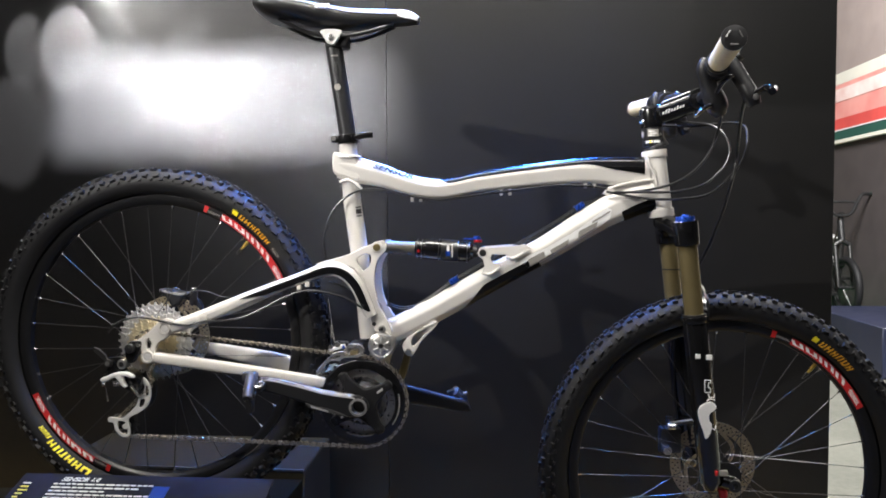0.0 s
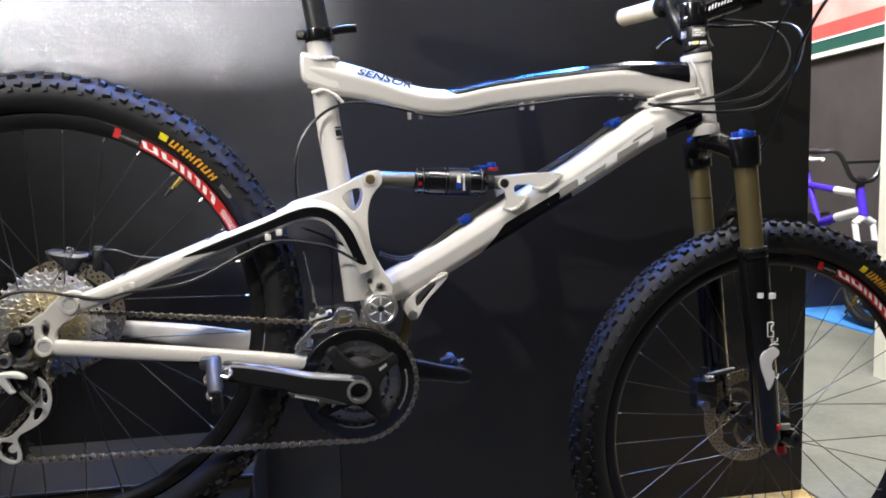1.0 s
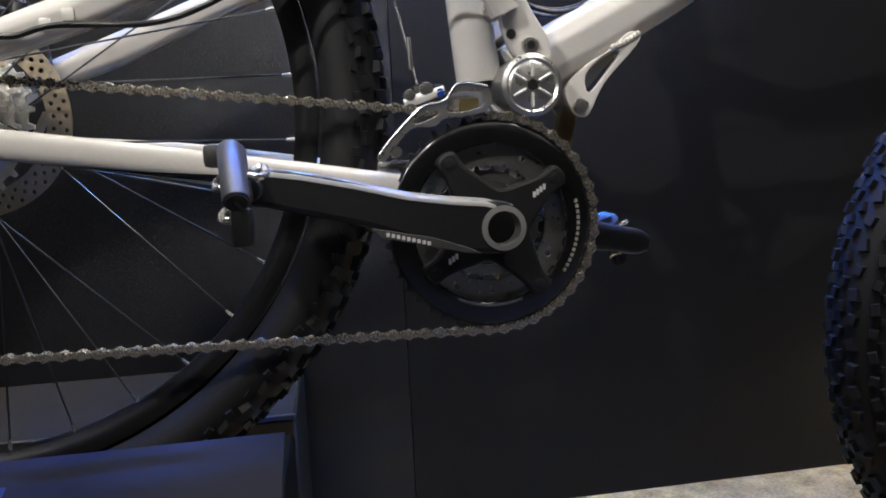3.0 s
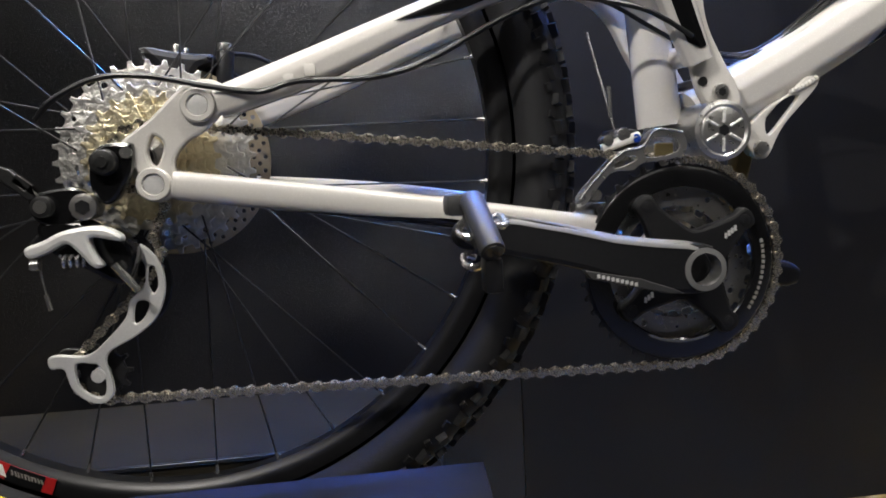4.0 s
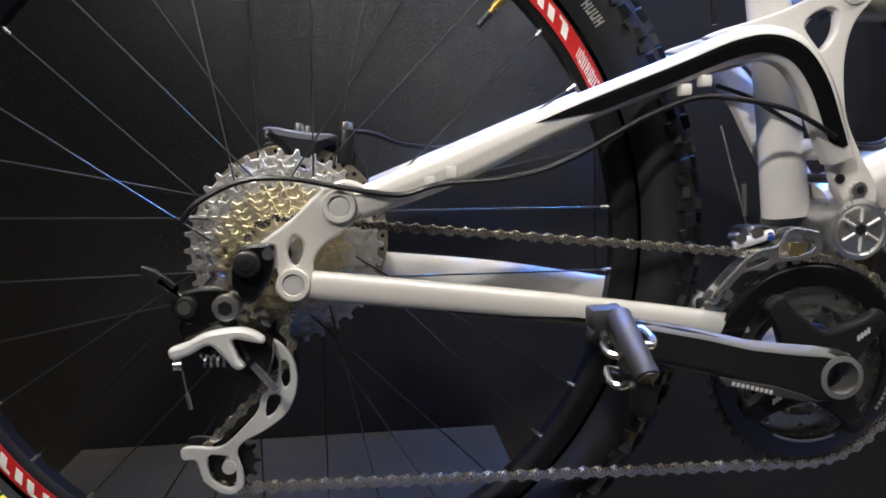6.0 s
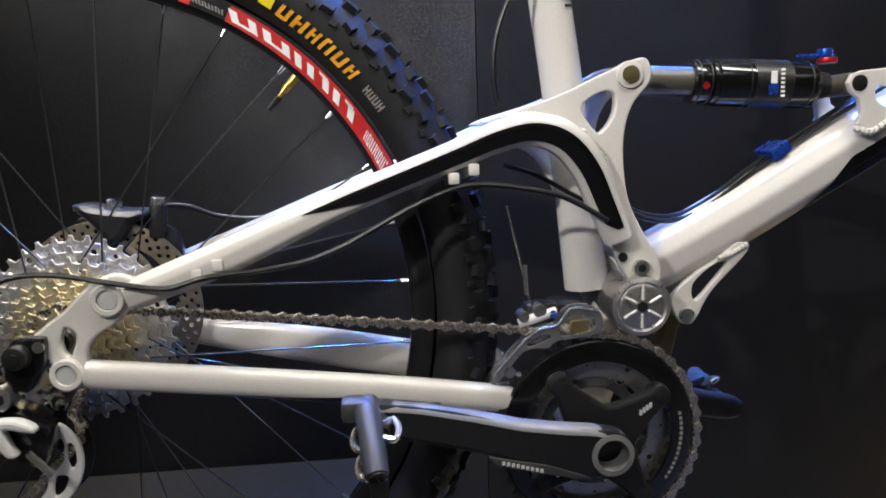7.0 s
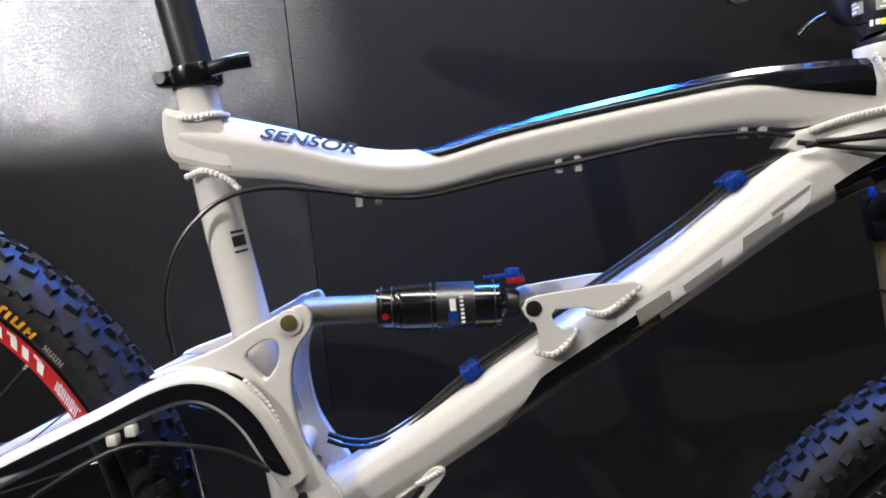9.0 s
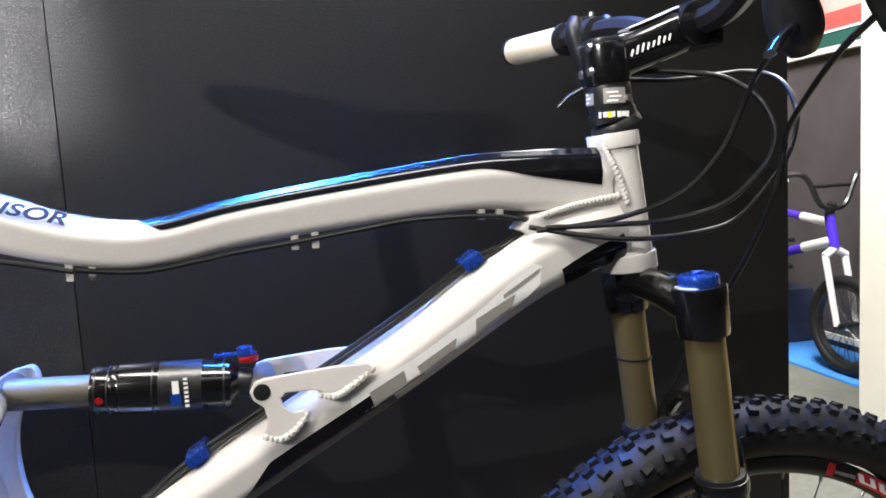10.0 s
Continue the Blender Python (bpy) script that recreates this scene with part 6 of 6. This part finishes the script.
# ---- the booth across the aisle ----
BX = 2.62
solid("wall_booth", box((BX, 1.0, 0.0), (BX + 0.08, 6.5, 1.33), 0.002), BOOTHWALL, "brown grey board wall of the next booth", kind="structure")
solid("wall_booth_top", box((BX + 0.02, 1.0, 1.42), (BX + 0.1, 6.5, 3.2), 0.002), BOOTHWALL, "dark upper wall of the next booth", kind="structure")
banner = thing("booth_banner", (BX, 3.7, 1.33), "red and white printed banner along the top of the booth wall", "banner")
for name, z0, z1, m in (("edge_rail", 1.33, 1.355, CREAM), ("green_band", 1.355, 1.42, BANNERGREEN), ("red_band", 1.42, 1.50, BANNERRED), ("pale_band", 1.50, 1.74, BANNERPINK), ("cream_band", 1.74, 1.82, CREAM), ("taupe_band", 1.82, 2.5, BANNERTAUPE)):
    part(name, box((BX - 0.03, 1.0, z0), (BX + 0.019, 6.5, z1), 0.001), m, banner)
part("white_swoosh", plate([[(1.0, 1.84), (3.4, 1.84), (3.2, 1.95), (3.05, 2.1), (2.95, 2.45), (1.0, 2.45)]], -0.002, 0.0, 0.0005), BANNERWHITE, banner).data.transform(Matrix.Translation((BX - 0.0305, 0, 0)) @ Matrix(((0, 1, 0, 0), (1, 0, 0, 0), (0, 0, 1, 0), (0, 0, 0, 1))))
part("pale_streak", box((BX - 0.033, 1.0, 1.62), (BX - 0.0302, 6.5, 1.71), 0), BANNERFADE, banner)
part("white_line", box((BX - 0.033, 1.0, 1.415), (BX - 0.0302, 6.5, 1.425), 0), BANNERWHITE, banner)
solid("trim_booth", box((BX - 0.012, 2.9, 0.2), (BX, 2.97, 1.328), 0.002), CREAM, "cream batten on the booth wall", kind="structure")
solid("baseboard", box((BX - 0.012, 1.0, 0.045), (BX, 2.895, 0.075), 0.002), CREAM, "thin white skirting on the booth wall", kind="structure")
solid("booth_carpet", box((2.28, 1.0, 0.0), (BX - 0.002, 2.5, 0.018), 0.003), CARPETBLUE, "bright blue booth carpet", "carpet")
solid("green_mat", box((2.0, 3.3, 0.0), (BX - 0.002, 5.0, 0.16), 0.003), CARPETGREEN, "green covered low podium", "podium")
solid("blue_stand", box((2.08, 2.34, 0.0185), (BX - 0.013, 3.25, 0.27), 0.004), STANDBLUE, "dark blue display stand under the small bicycle", "stand")
solid("column", box((1.82, 0.95, 0.0), (2.03, 1.19, 3.2), 0.004), CREAM, "cream painted square column by the aisle", kind="structure")


def small_bike(label, frame_mat, fork_mat, grip_mat, m, rear_c, front_c, r):
    """A small bicycle in the x, z plane, nose towards plus x; m puts it in the hall."""
    b = thing("small_bicycle", m.translation, label, "bicycle", "bicycles across the aisle")
    inv = Matrix.Translation(-m.translation)

    def add(name, bm, mat, parent=b, lab=""):
        d = to_mesh(name, bm) if isinstance(bm, bmesh.types.BMesh) else bm
        d.transform(inv @ m)
        finish(d, mat)
        ob = new(name, d)
        ob.parent = parent
        return tagged(ob, lab)

    head, seat, bb = front_c + Vector((-0.085, 0, 0.40)), rear_c + Vector((0.22, 0, 0.19)), rear_c + Vector((0.3, 0, 0.0))
    fr = add("frame", merge(rod(seat, head, 0.016), rod(bb, head + Vector((0.01, 0, -0.07)), 0.02), rod(bb, seat + Vector((-0.02, 0, 0.06)), 0.015), rod(head + Vector((-0.01, 0, 0.03)), head + Vector((0.02, 0, -0.1)), 0.02)), frame_mat, b, "painted frame")
    add("front_panel", merge(rod(seat.lerp(head, 0.55), head, 0.0175), rod(bb.lerp(head, 0.45) + Vector((0.004, 0, -0.03)), head + Vector((0.01, 0, -0.07)), 0.0215)), fork_mat, fr)
    for s in (-1, 1):
        o = Vector((0, s * 0.045, 0))
        add("stay", merge(rod(seat, rear_c + o, 0.008), rod(bb, rear_c + o, 0.008)), frame_mat, fr)
        add("fork_leg", merge(rod(head + Vector((0.022, s * 0.045, -0.13)), front_c + o, 0.014, 0.012), rod(head + Vector((0.02, 0, -0.1)), head + Vector((0.022, s * 0.05, -0.13)), 0.016)), fork_mat, fr)
        add("grip", rod(head + Vector((-0.03, s * 0.2, 0.2)), head + Vector((-0.05, s * 0.3, 0.205)), 0.014), grip_mat, fr)
    add("handlebar", wire([head + Vector(q) for q in ((-0.05, -0.3, 0.205), (-0.03, -0.2, 0.2), (0.0, -0.12, 0.19), (0.01, -0.06, 0.08), (0.01, 0, 0.06), (0.01, 0.06, 0.08), (0.0, 0.12, 0.19), (-0.03, 0.2, 0.2), (-0.05, 0.3, 0.205))], 0.011), SATIN, fr)
    add("crossbar", merge(rod(head + Vector((0.003, -0.1, 0.15)), head + Vector((0.003, 0.1, 0.15)), 0.008), rod(head + Vector((-0.012, 0, 0.03)), head + Vector((0.005, 0, 0.08)), 0.018)), SATIN, fr)
    add("saddle", Tube([(seat[0] - 0.13, 0, seat[2] + 0.135, 0.012, 0.05), (seat[0] - 0.08, 0, seat[2] + 0.135, 0.016, 0.05), (seat[0] + 0.01, 0, seat[2] + 0.125, 0.012, 0.024), (seat[0] + 0.1, 0, seat[2] + 0.125, 0.008, 0.012)], 2.3, 20).body(20), BIKEWHITE, fr, "pale saddle")
    add("seatpost", rod(seat, seat + Vector((-0.035, 0, 0.13)), 0.012), SATIN, fr)
    add("crank", merge(rod(bb + Vector((0, -0.062, 0)), bb + Vector((0, 0.062, 0)), 0.012), rod(bb + Vector((0, -0.045, 0)), bb + Vector((0, -0.04, 0)), 0.055, seg=32), rod(bb + Vector((0, -0.06, 0)), bb + Vector((0.12, -0.06, -0.04)), 0.01), rod(bb + Vector((0, 0.06, 0)), bb + Vector((-0.12, 0.06, 0.04)), 0.01)), SATIN, fr)
    add("pedal", box(bb + Vector((0.09, -0.13, -0.05)), bb + Vector((0.15, -0.065, -0.03)), 0.004), SATIN, fr)
    add("pedal", box(bb + Vector((-0.15, 0.065, 0.03)), bb + Vector((-0.09, 0.13, 0.05)), 0.004), SATIN, fr)
    for c in (rear_c, front_c):
        w = add("wheel", lathe([(r - 0.055, -0.012), (r - 0.038, -0.012), (r - 0.038, 0.012), (r - 0.055, 0.012)], c, 48), SATIN, b)
        add("tyre", lathe([(r - 0.022 + 0.022 * math.cos(2 * math.pi * i / 10), 0.022 * math.sin(2 * math.pi * i / 10)) for i in range(10)], c, 48), RUBBER, w)
        add("hub", rod(c + Vector((0, -0.05, 0)), c + Vector((0, 0.05, 0)), 0.014), SATIN, w)
        add("spokes", merge(*[rod(c + Vector((0.012 * math.cos(a), s * 0.02, 0.012 * math.sin(a))), c + Vector(((r - 0.05) * math.cos(a + s * 0.1), 0, (r - 0.05) * math.sin(a + s * 0.1))), 0.0012, seg=5) for a in [2 * math.pi * k / 14 for k in range(14)] for s in (-1, 1)]), GUNMETAL, w)
    return b


# nose towards minus y, on the stand and the floor
TOWARD = Matrix.Translation((2.34, 2.5, 0.0)) @ Euler((0, 0, radians(-90))).to_matrix().to_4x4()
small_bike("small purple and white bicycle, rear wheel on a blue stand", PURPLE, BIKEWHITE, SATIN, TOWARD, Vector((0.0, 0, 0.47)), Vector((0.67, 0, 0.218)), 0.2)
GREENWAY = Matrix.Translation((2.42, 3.9, 0.0)) @ Euler((0, 0, radians(-90))).to_matrix().to_4x4()
small_bike("small dark bicycle with green grips on the green podium", SATIN, GUNMETAL, GREENGRIP, GREENWAY, Vector((0.0, 0, 0.36)), Vector((0.42, 0, 0.36)), 0.2)
